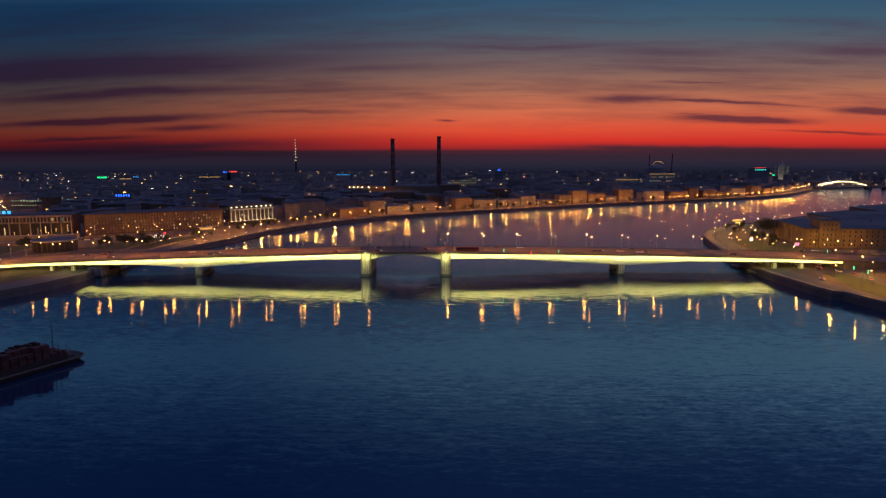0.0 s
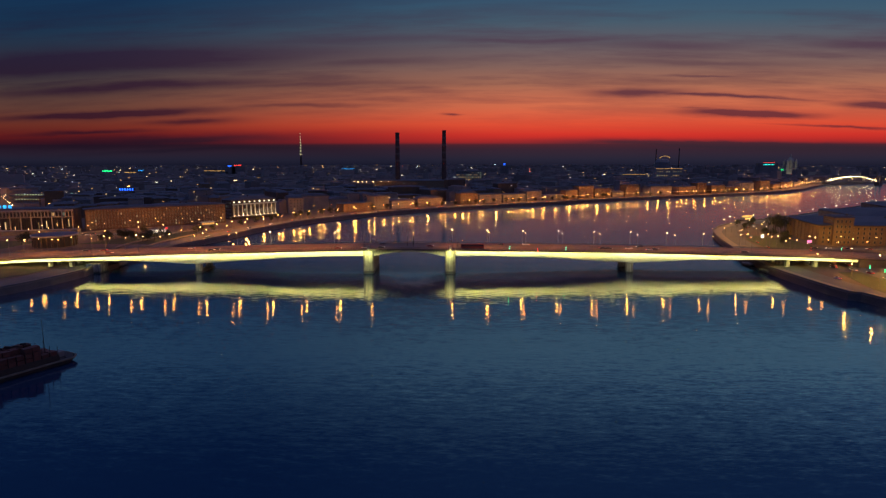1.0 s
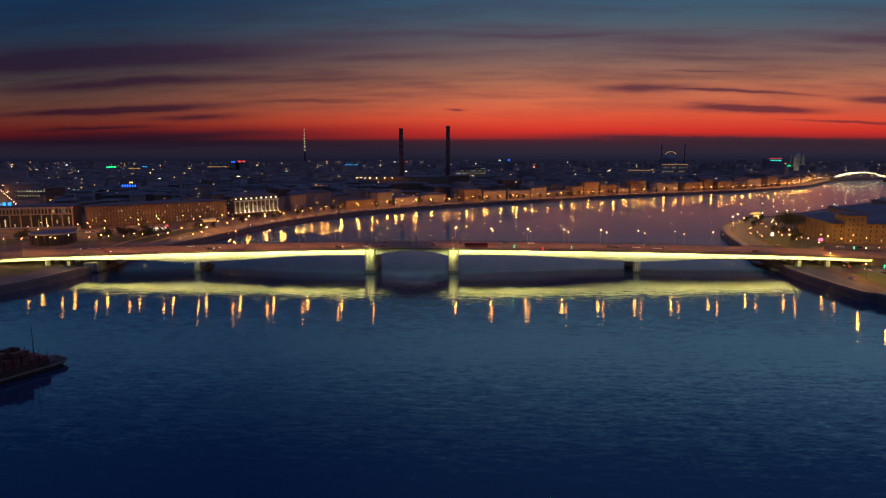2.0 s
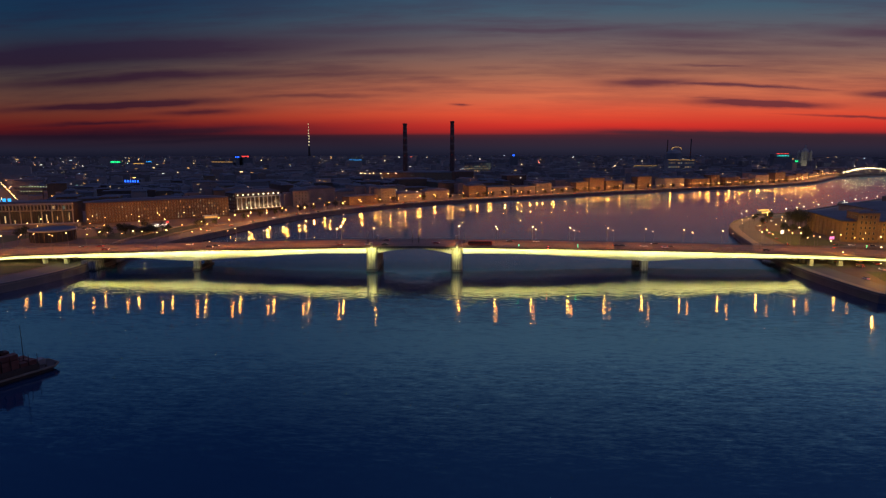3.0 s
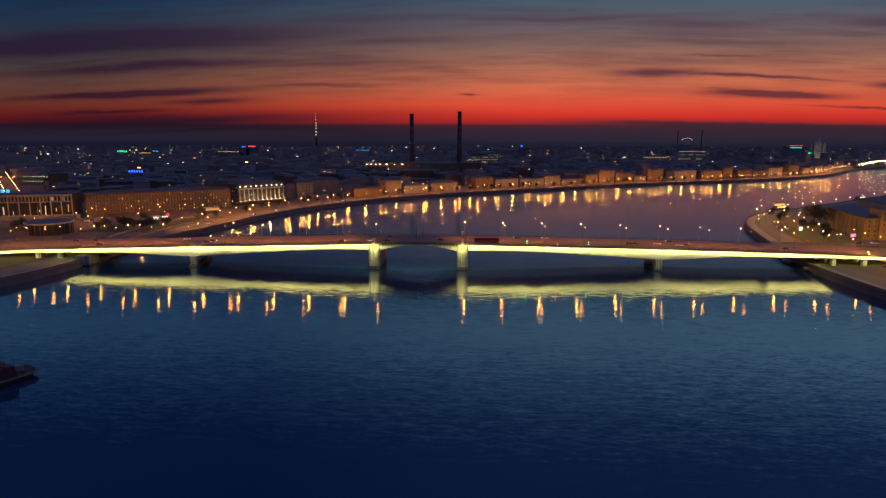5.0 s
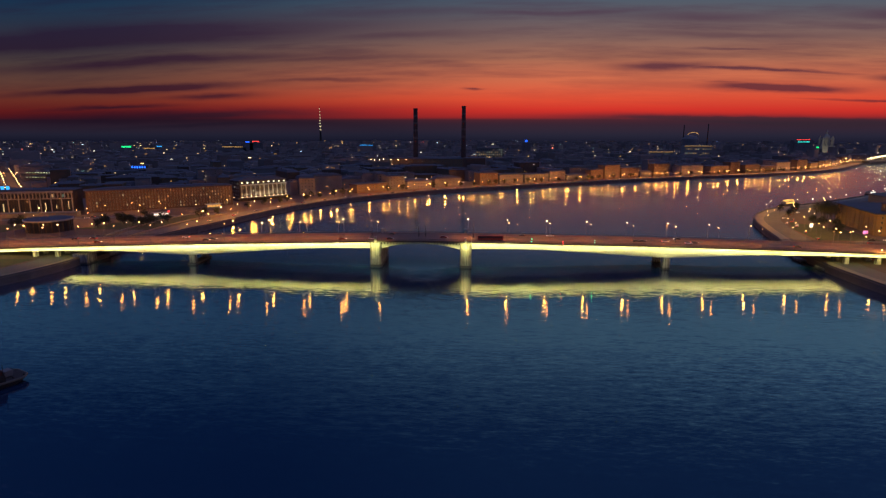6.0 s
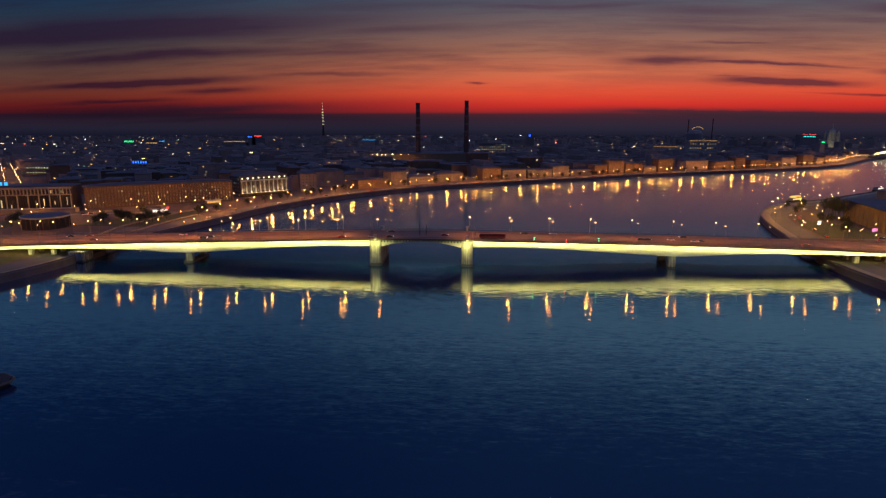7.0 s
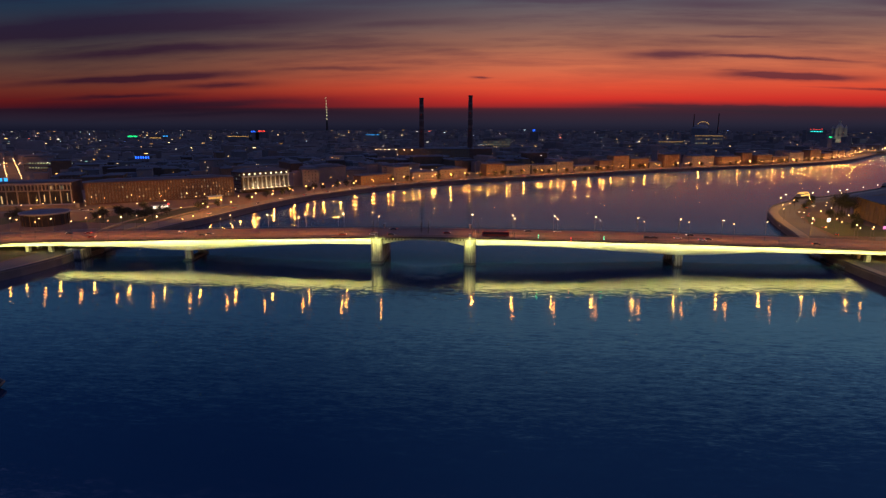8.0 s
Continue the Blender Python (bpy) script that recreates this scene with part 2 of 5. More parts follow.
PIER_STONE = streaked("stained_pier_concrete", (0.10, 0.095, 0.08), (0.50, 0.48, 0.41))
# the sodium glow on the deck is put into this asphalt's tone
BRIDGE_ROAD = surface("lamp_tinted_asphalt", (0.13, 0.08, 0.058), (0.19, 0.118, 0.085), 0.8, scale=0.06, fine=2.0)
DECK_EDGE = surface("dark_painted_steel", (0.045, 0.042, 0.04), (0.075, 0.07, 0.065), 0.6, scale=0.3, fine=4.0)
RAIL = surface("dark_iron", (0.03, 0.028, 0.027), (0.06, 0.055, 0.05), 0.5, metal=0.5, scale=0.5, fine=6.0)
POLE = surface("grey_lamp_post", (0.10, 0.10, 0.10), (0.17, 0.17, 0.165), 0.5, metal=0.4, scale=0.5, fine=5.0)
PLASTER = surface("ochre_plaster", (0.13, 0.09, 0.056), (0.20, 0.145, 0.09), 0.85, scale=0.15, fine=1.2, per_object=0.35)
BROWN_WALL = surface("brown_rendered_wall", (0.07, 0.05, 0.038), (0.11, 0.08, 0.06), 0.85, scale=0.12, fine=1.0)
BRICK = surface("ochre_brick_wall", (0.15, 0.11, 0.065), (0.22, 0.16, 0.10), 0.85, scale=0.2, fine=1.5)
PALE_WALL = surface("pale_stone_wall", (0.24, 0.225, 0.19), (0.34, 0.32, 0.28), 0.8, scale=0.2, fine=1.5)
GREY_WALL = surface("grey_panel_wall", (0.16, 0.155, 0.15), (0.24, 0.235, 0.225), 0.85, scale=0.1, fine=1.0, per_object=0.3)
ROOF = surface("grey_sheet_roof", (0.07, 0.072, 0.08), (0.13, 0.13, 0.145), 0.75, scale=0.05, fine=0.8, spec=0.3, per_island=0.4)
BLOCKS = surface("far_city_walls", (0.26, 0.215, 0.19), (0.36, 0.31, 0.28), 0.9, scale=0.01, fine=0.1, bump=0.0, per_island=0.5)
GLASS = surface("dark_window_glass", (0.012, 0.014, 0.018), (0.025, 0.028, 0.034), 0.28, scale=0.3, fine=1.0, bump=0.0, spec=0.6)
FRAME = surface("painted_window_frame", (0.22, 0.20, 0.17), (0.32, 0.29, 0.25), 0.6, scale=0.6, fine=4.0, bump=0.05)
SOOT_BRICK = surface("sooty_chimney_brick", (0.05, 0.035, 0.032), (0.11, 0.075, 0.065), 0.9, scale=0.15, fine=1.5)
CHIM_BAND = surface("pale_chimney_band", (0.10, 0.08, 0.075), (0.15, 0.12, 0.11), 0.85, scale=0.2, fine=1.5)
BARK = surface("tree_bark", (0.05, 0.04, 0.03), (0.10, 0.08, 0.06), 0.9, scale=1.0, fine=6.0, bump=0.5)
LEAF = surface("dark_foliage", (0.025, 0.035, 0.012), (0.075, 0.085, 0.03), 0.7, scale=0.4, fine=3.0, bump=0.0, per_island=0.5)
HULL = surface("rusty_black_hull", (0.018, 0.016, 0.015), (0.05, 0.034, 0.027), 0.7, scale=0.3, fine=2.0, bump=0.3)
RUBBING = surface("worn_pale_rubbing_strake", (0.10, 0.085, 0.065), (0.18, 0.155, 0.12), 0.7, scale=0.5, fine=3.0)
CARGO = surface("rusty_red_cargo", (0.075, 0.027, 0.02), (0.15, 0.055, 0.04), 0.85, scale=0.5, fine=3.0, bump=0.4, per_object=0.5)
CAR_PAINT = surface("car_paint", (0.08, 0.08, 0.085), (0.10, 0.10, 0.105), 0.3, metal=0.2, scale=1.0, fine=3.0, bump=0.0, per_object=0.7)
RED_PAINT = surface("dull_red_car_paint", (0.28, 0.05, 0.035), (0.34, 0.07, 0.05), 0.35, scale=1.0, fine=3.0, bump=0.0)
WHITE_PAINT = surface("white_van_paint", (0.6, 0.6, 0.58), (0.7, 0.7, 0.68), 0.4, scale=1.0, fine=3.0, bump=0.0)
RUBBER = surface("tyre_rubber", (0.015, 0.015, 0.015), (0.03, 0.03, 0.03), 0.9, scale=2.0, fine=8.0)

SODIUM = (1.0, 0.34, 0.05)
LAMP_A = glowing("sodium_lamp_glow", (1.0, 0.55, 0.20), 20.0, 0.35)
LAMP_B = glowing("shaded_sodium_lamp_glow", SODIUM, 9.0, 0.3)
LAMP_M = glowing("bridge_lamp_glow", (1.0, 0.55, 0.20), 20.0, 0.4)
LAMP_P = glowing("parapet_lamp_glow", (1.0, 0.50, 0.16), 14.0, 0.5)
LAMP_Q = glowing("quay_sodium_lamp_glow", (1.0, 0.46, 0.12), 22.0, 0.6)
LAMP_R = glowing("far_quay_lamp_glow", (1.0, 0.48, 0.14), 18.0, 0.6)
LAMP_W = glowing("white_lamp_glow", (1.0, 0.80, 0.52), 5.0, 0.4)
BAY_GLINT = glowing("bay_reflection_glow", (1.0, 0.78, 0.38), 0.55, 0.8)
ATTIC = glowing("attic_window_glow", (0.95, 1.0, 0.70), 1.6, 0.4)
UPLIGHT = glowing("column_uplight_glow", (1.0, 0.70, 0.34), 4.5, 0.4)
WIN_WARM = glowing("lit_window_warm", (1.0, 0.66, 0.30), 0.24, 0.8)
WIN_COOL = glowing("lit_window_cool", (0.85, 1.0, 0.72), 0.22, 0.8)
SIG_GREEN = glowing("green_signal", (0.05, 1.0, 0.45), 7.0)
SIG_RED = glowing("red_signal", (1.0, 0.06, 0.06), 6.0)
NEON_GREEN = glowing("green_sign_light", (0.02, 1.0, 0.28), 2.0)
NEON_TEAL = glowing("teal_sign_light", (0.04, 0.8, 0.7), 1.6)
NEON_BLUE = glowing("blue_sign_light", (0.02, 0.12, 1.0), 3.0)
NEON_SKY = glowing("light_blue_sign_light", (0.04, 0.40, 1.0), 1.5)
NEON_RED = glowing("red_sign_light", (1.0, 0.06, 0.05), 2.2)
DIM_RED = glowing("dim_red_warning_glow", (1.0, 0.08, 0.06), 0.35)
NEON_PINK = glowing("pink_sign_light", (1.0, 0.25, 0.55), 1.4)
NEON_AMBER = glowing("amber_sign_light", (1.0, 0.55, 0.16), 0.8)
MAST_GLOW = glowing("mast_ring_glow", (1.0, 0.82, 0.45), 1.5, 0.3)
FESTOON = glowing("festoon_lamp_glow", (1.0, 0.78, 0.42), 12.0, 0.3)
AWNING = glowing("awning_drawn_glow", (1.0, 0.56, 0.14), 1.1, 0.4)
BOAT_AMBER = glowing("boat_cabin_glow", (1.0, 0.55, 0.12), 2.5)
PALE_STRIP = glowing("pale_strip_glow", (0.9, 1.0, 0.6), 0.5, 0.5)
NEON_WHITE = glowing("white_sign_light", (1.0, 0.9, 0.72), 2.0)
HEADLIGHT = glowing("headlight_glow", (1.0, 0.9, 0.72), 4.0)
TAILLIGHT = glowing("taillight_glow", (1.0, 0.05, 0.03), 2.2)
CITY_GLOW = many_lights("scattered_city_lights", [(0.0, (1.0, 0.50, 0.14)), (0.42, (1.0, 0.66, 0.30)), (0.66, (1.0, 0.86, 0.62)), (0.83, (0.75, 0.95, 1.0)),
                                                  (0.91, (0.45, 0.9, 0.75)), (0.95, (0.25, 0.4, 1.0)), (0.975, (1.0, 0.15, 0.1))], 3.6)


# ---- mesh helpers ----
def mesh_of(name, bm, material):
    me = bpy.data.meshes.new(name)
    bmesh.ops.recalc_face_normals(bm, faces=bm.faces)
    bm.to_mesh(me)
    bm.free()
    me.materials.append(material)
    return me


def part(name, bm, material, parent=None, label=""):
    """One mesh object out of a bmesh, under a thing or a part."""
    ob = new(name, mesh_of(name, bm, material))
    if parent:
        ob.parent = parent
    return tagged(ob, label)


def piece(name, me, parent, m):
    ob = new(name, me)
    ob.parent = parent
    ob.matrix_basis = m
    return ob


def thing(name, m, label, category, group="", kind=""):
    ob = new(name)
    ob.matrix_basis = m
    return tagged(ob, label, category, group, kind)


def box(bm, x0, x1, y0, y1, z0, z1, m=None):
    vs = [bm.verts.new((x, y, z)) for z in (z0, z1) for x, y in ((x0, y0), (x1, y0), (x1, y1), (x0, y1))]
    for f in ((3, 2, 1, 0), (4, 5, 6, 7), (0, 1, 5, 4), (1, 2, 6, 5), (2, 3, 7, 6), (3, 0, 4, 7)):
        bm.faces.new([vs[i] for i in f])
    if m:
        for v in vs:
            v.co = m @ v.co
    return vs


def soft_box(x0, x1, y0, y1, z0, z1, r):
    bm = bmesh.new()
    box(bm, x0, x1, y0, y1, z0, z1)
    bmesh.ops.bevel(bm, geom=list(bm.edges), offset=r, segments=2, affect="EDGES")
    return bm


def rod(bm, a, b, ra, rb, n=8):
    """A tapered round bar from a to b."""
    a, b = Vector(a), Vector(b)
    turn = (b - a).to_track_quat("Z", "Y").to_matrix()
    rings = [[bm.verts.new(c + turn @ Vector((r * math.cos(2 * math.pi * i / n), r * math.sin(2 * math.pi * i / n), 0))) for i in range(n)] for c, r in ((a, ra), (b, rb))]
    for i in range(n):
        j = (i + 1) % n
        bm.faces.new((rings[0][i], rings[0][j], rings[1][j], rings[1][i]))
    bm.faces.new(rings[0][::-1])
    bm.faces.new(rings[1])


def lathe(bm, profile, n=20, cx=0, cy=0):
    """A turned body: radius and height from bottom to top."""
    rings = [[bm.verts.new((cx + r * math.cos(2 * math.pi * i / n), cy + r * math.sin(2 * math.pi * i / n), z)) for i in range(n)] for r, z in profile]
    for low, up in zip(rings, rings[1:]):
        for i in range(n):
            j = (i + 1) % n
            bm.faces.new((low[i], low[j], up[j], up[i]))
    bm.faces.new(rings[0][::-1])
    bm.faces.new(rings[-1])


from mathutils import geometry


def sheet(bm, pts, z0, z1):
    """A flat slab over a polygon."""
    low = [bm.verts.new((x, y, z0)) for x, y in pts]
    up = [bm.verts.new((x, y, z1)) for x, y in pts]
    n = len(pts)
    for tri in geometry.delaunay_2d_cdt([Vector(p) for p in pts], [], [list(range(n))], 1, 1e-4)[2]:
        bm.faces.new([up[i] for i in tri])
        bm.faces.new([low[i] for i in tri[::-1]])
    for i in range(n):
        j = (i + 1) % n
        bm.faces.new((low[i], low[j], up[j], up[i]))


def side_line(line, off):
    """A line of points moved sideways; positive is to the left of its course."""
    out = []
    for i, p in enumerate(line):
        a, b = Vector(line[max(i - 1, 0)]), Vector(line[min(i + 1, len(line) - 1)])
        d = (b - a).normalized()
        out.append((p[0] - d.y * off, p[1] + d.x * off))
    return out


def strip(bm, line, a, b, z0, z1):
    """A band of even thickness along a line, between two side distances."""
    lo, hi = side_line(line, a), side_line(line, b)
    rows = [[bm.verts.new((*p, z)) for p, z in ((l, z0), (h, z0), (h, z1), (l, z1))] for l, h in zip(lo, hi)]
    for r, s in zip(rows, rows[1:]):
        for i in range(4):
            j = (i + 1) % 4
            bm.faces.new((r[i], r[j], s[j], s[i]))
    bm.faces.new(rows[0])
    bm.faces.new(rows[-1][::-1])


def smooth_line(line, step=12.0):
    """More points on a line, rounded at its corners."""
    pts = [Vector(p) for p in line]
    out = []
    for i in range(len(pts) - 1):
        p0, p1, p2, p3 = pts[max(i - 1, 0)], pts[i], pts[i + 1], pts[min(i + 2, len(pts) - 1)]
        n = max(1, int((p2 - p1).length / step))
        for j in range(n):
            t = j / n
            out.append(tuple(0.5 * ((2 * p1) + (p2 - p0) * t + (2 * p0 - 5 * p1 + 4 * p2 - p3) * t * t + (3 * p1 - p0 - 3 * p2 + p3) * t ** 3)))
    out.append(tuple(pts[-1]))
    return out


def along(line, start, step, stop=1e9):
    """Points and headings at even steps along a line."""
    out, travelled, want = [], 0.0, start
    for a, b in zip(line, line[1:]):
        a, b = Vector(a), Vector(b)
        d = (b - a).length
        while want <= travelled + d and want < stop:
            p = a.lerp(b, (want - travelled) / d)
            out.append((p.x, p.y, math.degrees(math.atan2((b - a).y, (b - a).x))))
            want += step
        travelled += d
    return out


def lerp_table(table, x):
    for (x0, v0), (x1, v1) in zip(table, table[1:]):
        if x <= x1:
            return v0 + (v1 - v0) * max(0.0, (x - x0)) / (x1 - x0)
    return table[-1][1]


# ---- river, banks and ground ----
LEFT_BANK = smooth_line([(-420, -2400), (-330, -900), (-275, -240), (-245, -130), (-221, -72), (-214, -30), (-217, 5), (-210, 75), (-197, 140), (-182, 220), (-150, 305),
                         (-92, 395), (-8, 480), (52, 525), (165, 605), (340, 730), (620, 895), (825, 1065), (985, 1270), (1110, 1420), (1330, 1570), (1800, 1800), (3000, 2400)], 14)
RIGHT_BANK = smooth_line([(330, -2400), (280, -900), (268, -300), (263, -97), (252, -70), (248, -40), (246, -8), (247, 20), (251, 60), (261, 100), (267, 128), (276, 165), (287, 203), (299, 230), (322, 266), (363, 310),
                          (415, 347), (500, 420), (640, 545), (860, 730), (1180, 960), (1600, 1190), (2200, 1500), (3200, 2080)], 14)
BANK_Z = 4.0

bm = bmesh.new()
n = 48
rim = [bm.verts.new((45 + 4900 * math.cos(2 * math.pi * i / n), -380 + 4900 * math.sin(2 * math.pi * i / n), 0)) for i in range(n)]
bm.faces.new(rim)
tagged(part("water", bm, WATER), "dark blue river water with small ripples and lamp reflections", "river", kind="structure")

arc = lambda a0, a1, k: [(45 + 4880 * math.cos(math.radians(a0 + (a1 - a0) * i / k)), -380 + 4880 * math.sin(math.radians(a0 + (a1 - a0) * i / k))) for i in range(k + 1)]
bm = bmesh.new()
sheet(bm, LEFT_BANK + arc(58, 255, 30), -1.5, BANK_Z)
sheet(bm, RIGHT_BANK[::-1] + arc(-80, 38, 20), -1.5, BANK_Z)
tagged(part("ground", bm, GROUND), "dark flat city ground on both sides of the river", "ground", kind="structure")


def quay(name, line, sign, label):
    """Granite river wall with a coping and a parapet, on the land side of the bank line."""
    base = thing(name, pose(0, 0, 0), label, "embankment", kind="structure")
    bm = bmesh.new()
    strip(bm, line, -0.5 * sign, 1.2 * sign, -1.4, BANK_Z + 0.15)
    part("facing", bm, GRANITE, base)
    bm = bmesh.new()
    strip(bm, line, -0.7 * sign, 0.0, BANK_Z + 0.154, BANK_Z + 0.45)
    part("coping", bm, PAVING, base)
    bm = bmesh.new()
    strip(bm, line, -0.25 * sign, 0.25 * sign, BANK_Z + 0.454, BANK_Z + 1.35)
    part("parapet", bm, GRANITE, base)
    return base


quay("embankment_wall_west", LEFT_BANK, 1, "grey granite river wall with a low parapet")
quay("embankment_wall_east", RIGHT_BANK, -1, "grey granite river wall curving round the headland")


def roadway(name, line, a, b, material, label, z=BANK_Z, thick=0.05):
    bm = bmesh.new()
    strip(bm, line, a, b, z - 0.3, z + thick)
    return tagged(part(name, bm, material), label, "road" if "road" in name else "pavement", kind="structure")


roadway("road", LEFT_BANK, 7, 24, ASPHALT, "asphalt embankment road under sodium lamps", thick=0.06)
roadway("pavement", LEFT_BANK, 1.3, 6.9, PAVING, "stone footway along the river wall", thick=0.14)
east_near = [p for p in RIGHT_BANK if -1000 < p[1] < 700]
roadway("road", east_near, -22, -8, ASPHALT, "asphalt embankment road curving round the headland", thick=0.06)
roadway("pavement", east_near, -7.9, -1.3, PAVING, "stone footway along the river wall", thick=0.14)


def lawn(pts, label, z=BANK_Z):
    bm = bmesh.new()
    sheet(bm, pts, z - 0.3, z + 0.10)
    return tagged(part("grass", bm, GRASS), label, "lawn", kind="structure")


# ---- the main bridge ----
TOP = [(-420, 3.9), (-300, 5.2), (-214, 8.6), (-151, 11.0), (-66, 13.6), (-31, 14.6), (0, 15.1), (32, 15.1), (85, 15.0), (151, 14.6), (212, 13.8), (262, 12.8), (300, 11.5), (420, 6.5)]
DEPTH = [(30, 4.1), (62, 3.7), (85, 4.1), (105, 4.9), (127, 5.9), (151, 7.0), (166, 6.2), (181, 4.9), (197, 3.9), (221, 3.3), (242, 2.7), (300, 2.1)]
DECK_W = 31.0
top_z = lambda x: lerp_table(TOP, x)


def on_bridge(x, y, z):
    """From the bridge's own axis to the map: its line runs three degrees off the x axis, and the deck climbs towards the west."""
    along_x = (45 + (x - 45) * 0.9853) / (1 - (x - 45) * 1.405e-4)
    line_y = 0.052 * (along_x - 105)
    climb = (80 - top_z(x)) * -line_y / 370 * min(1.0, max(0.0, (x + 420) / 150))
    return Vector((along_x - 0.052 * y, line_y + y, z + climb * min(1.0, max(0.0, (z + 2) / 5))))


SKEW = math.degrees(math.atan(0.052))


def deck_pose(x, y, up, pitch=0.0, turn=0.0):
    """A place on the deck, a height over its top edge."""
    p = on_bridge(x, y, top_z(x) + up)
    return pose(p.x, p.y, p.z, 0, pitch, turn + SKEW)


bridge = thing("road_bridge", pose(0, 0, 0), "long concrete girder bridge with floodlit pale yellow sides", "bridge")


def girder(name, x0, x1):
    """A haunched box girder with sloping soffit edges."""
    bm = bmesh.new()
    steps = max(2, int((x1 - x0) / 6))
    rows = []
    for i in range(steps + 1):
        x = x0 + (x1 - x0) * i / steps
        t = top_z(x)
        d = lerp_table(DEPTH, abs(x))
        rows.append([bm.verts.new((x, y, z)) for y, z in ((0.4, t), (0.0, t - 0.5), (0.25, t - d + 0.25), (0.6, t - d), (DECK_W - 1.6, t - d), (DECK_W - 1.0, t))])
    for r, s in zip(rows, rows[1:]):
        for i in range(6):
            j = (i + 1) % 6
            bm.faces.new((r[i], r[j], s[j], s[i]))
    bm.faces.new(rows[0])
    bm.faces.new(rows[-1][::-1])
    return part(name, bm, CONCRETE, bridge, "floodlit pale concrete girder")


for x0, x1 in ((-300, -219.03), (-218.97, -151.03), (-150.97, -32.0), (32.0, 150.97), (151.03, 218.97), (219.03, 300)):
    girder("girder", x0, x1)


def deck_run(name, x0, x1, y0, y1, up0, up1, material, label="", step=20.0):
    """A band that follows the deck's curve."""
    bm = bmesh.new()
    k = max(1, int((x1 - x0) / step))
    rows = []
    for i in range(k + 1):
        x = x0 + (x1 - x0) * i / k
        t = top_z(x)
        rows.append([bm.verts.new((x, y, t + u)) for y, u in ((y0, up0), (y1, up0), (y1, up1), (y0, up1))])
    for r, s in zip(rows, rows[1:]):
        for i in range(4):
            j = (i + 1) % 4
            bm.faces.new((r[i], r[j], s[j], s[i]))
    bm.faces.new(rows[0])
    bm.faces.new(rows[-1][::-1])
    return part(name, bm, material, bridge, label)


for x0, x1 in ((-420, -32.1), (-31.9, -0.06), (0.06, 31.9), (32.1, 420)):
    deck_run("deck_slab", x0, x1, -1.3, DECK_W, 0.004, 0.62, DECK_EDGE, "dark deck edge")
    deck_run("carriageway", x0, x1, 3.2, DECK_W - 4.4, 0.624, 0.70, BRIDGE_ROAD, "brown-lit asphalt carriageway")
    deck_run("footway", x0, x1, -1.0, 3.1, 0.624, 0.86, BRIDGE_ROAD)
    deck_run("footway", x0, x1, DECK_W - 4.3, DECK_W - 0.3, 0.624, 0.86, BRIDGE_ROAD)
for y in (-1.1, DECK_W - 0.25):
    for x0, x1 in ((-420, -32.1), (-31.9, -0.06), (0.06, 31.9), (32.1, 420)):
        deck_run("handrail", x0, x1, y - 0.06, y + 0.06, 1.86, 1.98, RAIL)
        deck_run("lower_rail", x0, x1, y - 0.04, y + 0.04, 1.0, 1.07, RAIL)
    bm = bmesh.new()
    for i in range(700):
        x = -419.4 + i * 1.2
        if abs(abs(x) - 32) < 0.3 or abs(x) < 0.2:
            continue
        t = top_z(x)
        box(bm, x - 0.05, x + 0.05, y - 0.035, y + 0.035, t + 0.61, t + 1.87)
    tagged(part("railing_infill", bm, RAIL, bridge), kind="stuff")
# tram lane kerbs on the median
for y in (14.2, 17.8):
    deck_run("kerb", -420, -32.1, y - 0.15, y + 0.15, 0.69, 0.84, GRANITE)
    deck_run("kerb", 32.1, 420, y - 0.15, y + 0.15, 0.69, 0.84, GRANITE)


def tall_pier(x):
    """The tall piers beside the lifting span: rounded cutwater, shaft, cap and a lamp pillar."""
    w, t = 3.65, top_z(x)
    bm = bmesh.new()
    prof = [(-w, 33.0), (-w, -0.4), (-w + 0.5, -1.3), (-w + 1.6, -1.75), (w - 1.6, -1.75), (w - 0.5, -1.3), (w, -0.4), (w, 33.0), (w - 1.6, 34.0), (-w + 1.6, 34.0)]
    sheet(bm, [(x + a, b) for a, b in prof], -2.0, t - 0.05)
    shaft = part("pier", bm, PIER_STONE, bridge, "tall floodlit stained pier")
    bm = bmesh.new()
    for k in (-1.7, 0.0, 1.7):
        box(bm, x + k - 0.18, x + k + 0.18, -1.95, -1.76, 0.4, t - 1.2)
    part("pier_rib", bm, PIER_STONE, shaft)
    bm = bmesh.new()
    sheet(bm, [(x + a * 1.06, b * 1.0 + (-0.25 if b < 0 else 0.25)) for a, b in prof], -1.5, 1.1)
    part("pier_footing", bm, GRANITE, shaft)
    for y in (-1.2, DECK_W + 0.2):
        bm = bmesh.new()
        box(bm, x - 0.75, x + 0.75, y - 0.7, y + 0.7, t - 0.04, t + 3.2)
        box(bm, x - 0.95, x + 0.95, y - 0.9, y + 0.9, t + 3.2, t + 3.5)
        part("pillar", bm, PIER_STONE, bridge)


tall_pier(-28.5)
tall_pier(28.5)


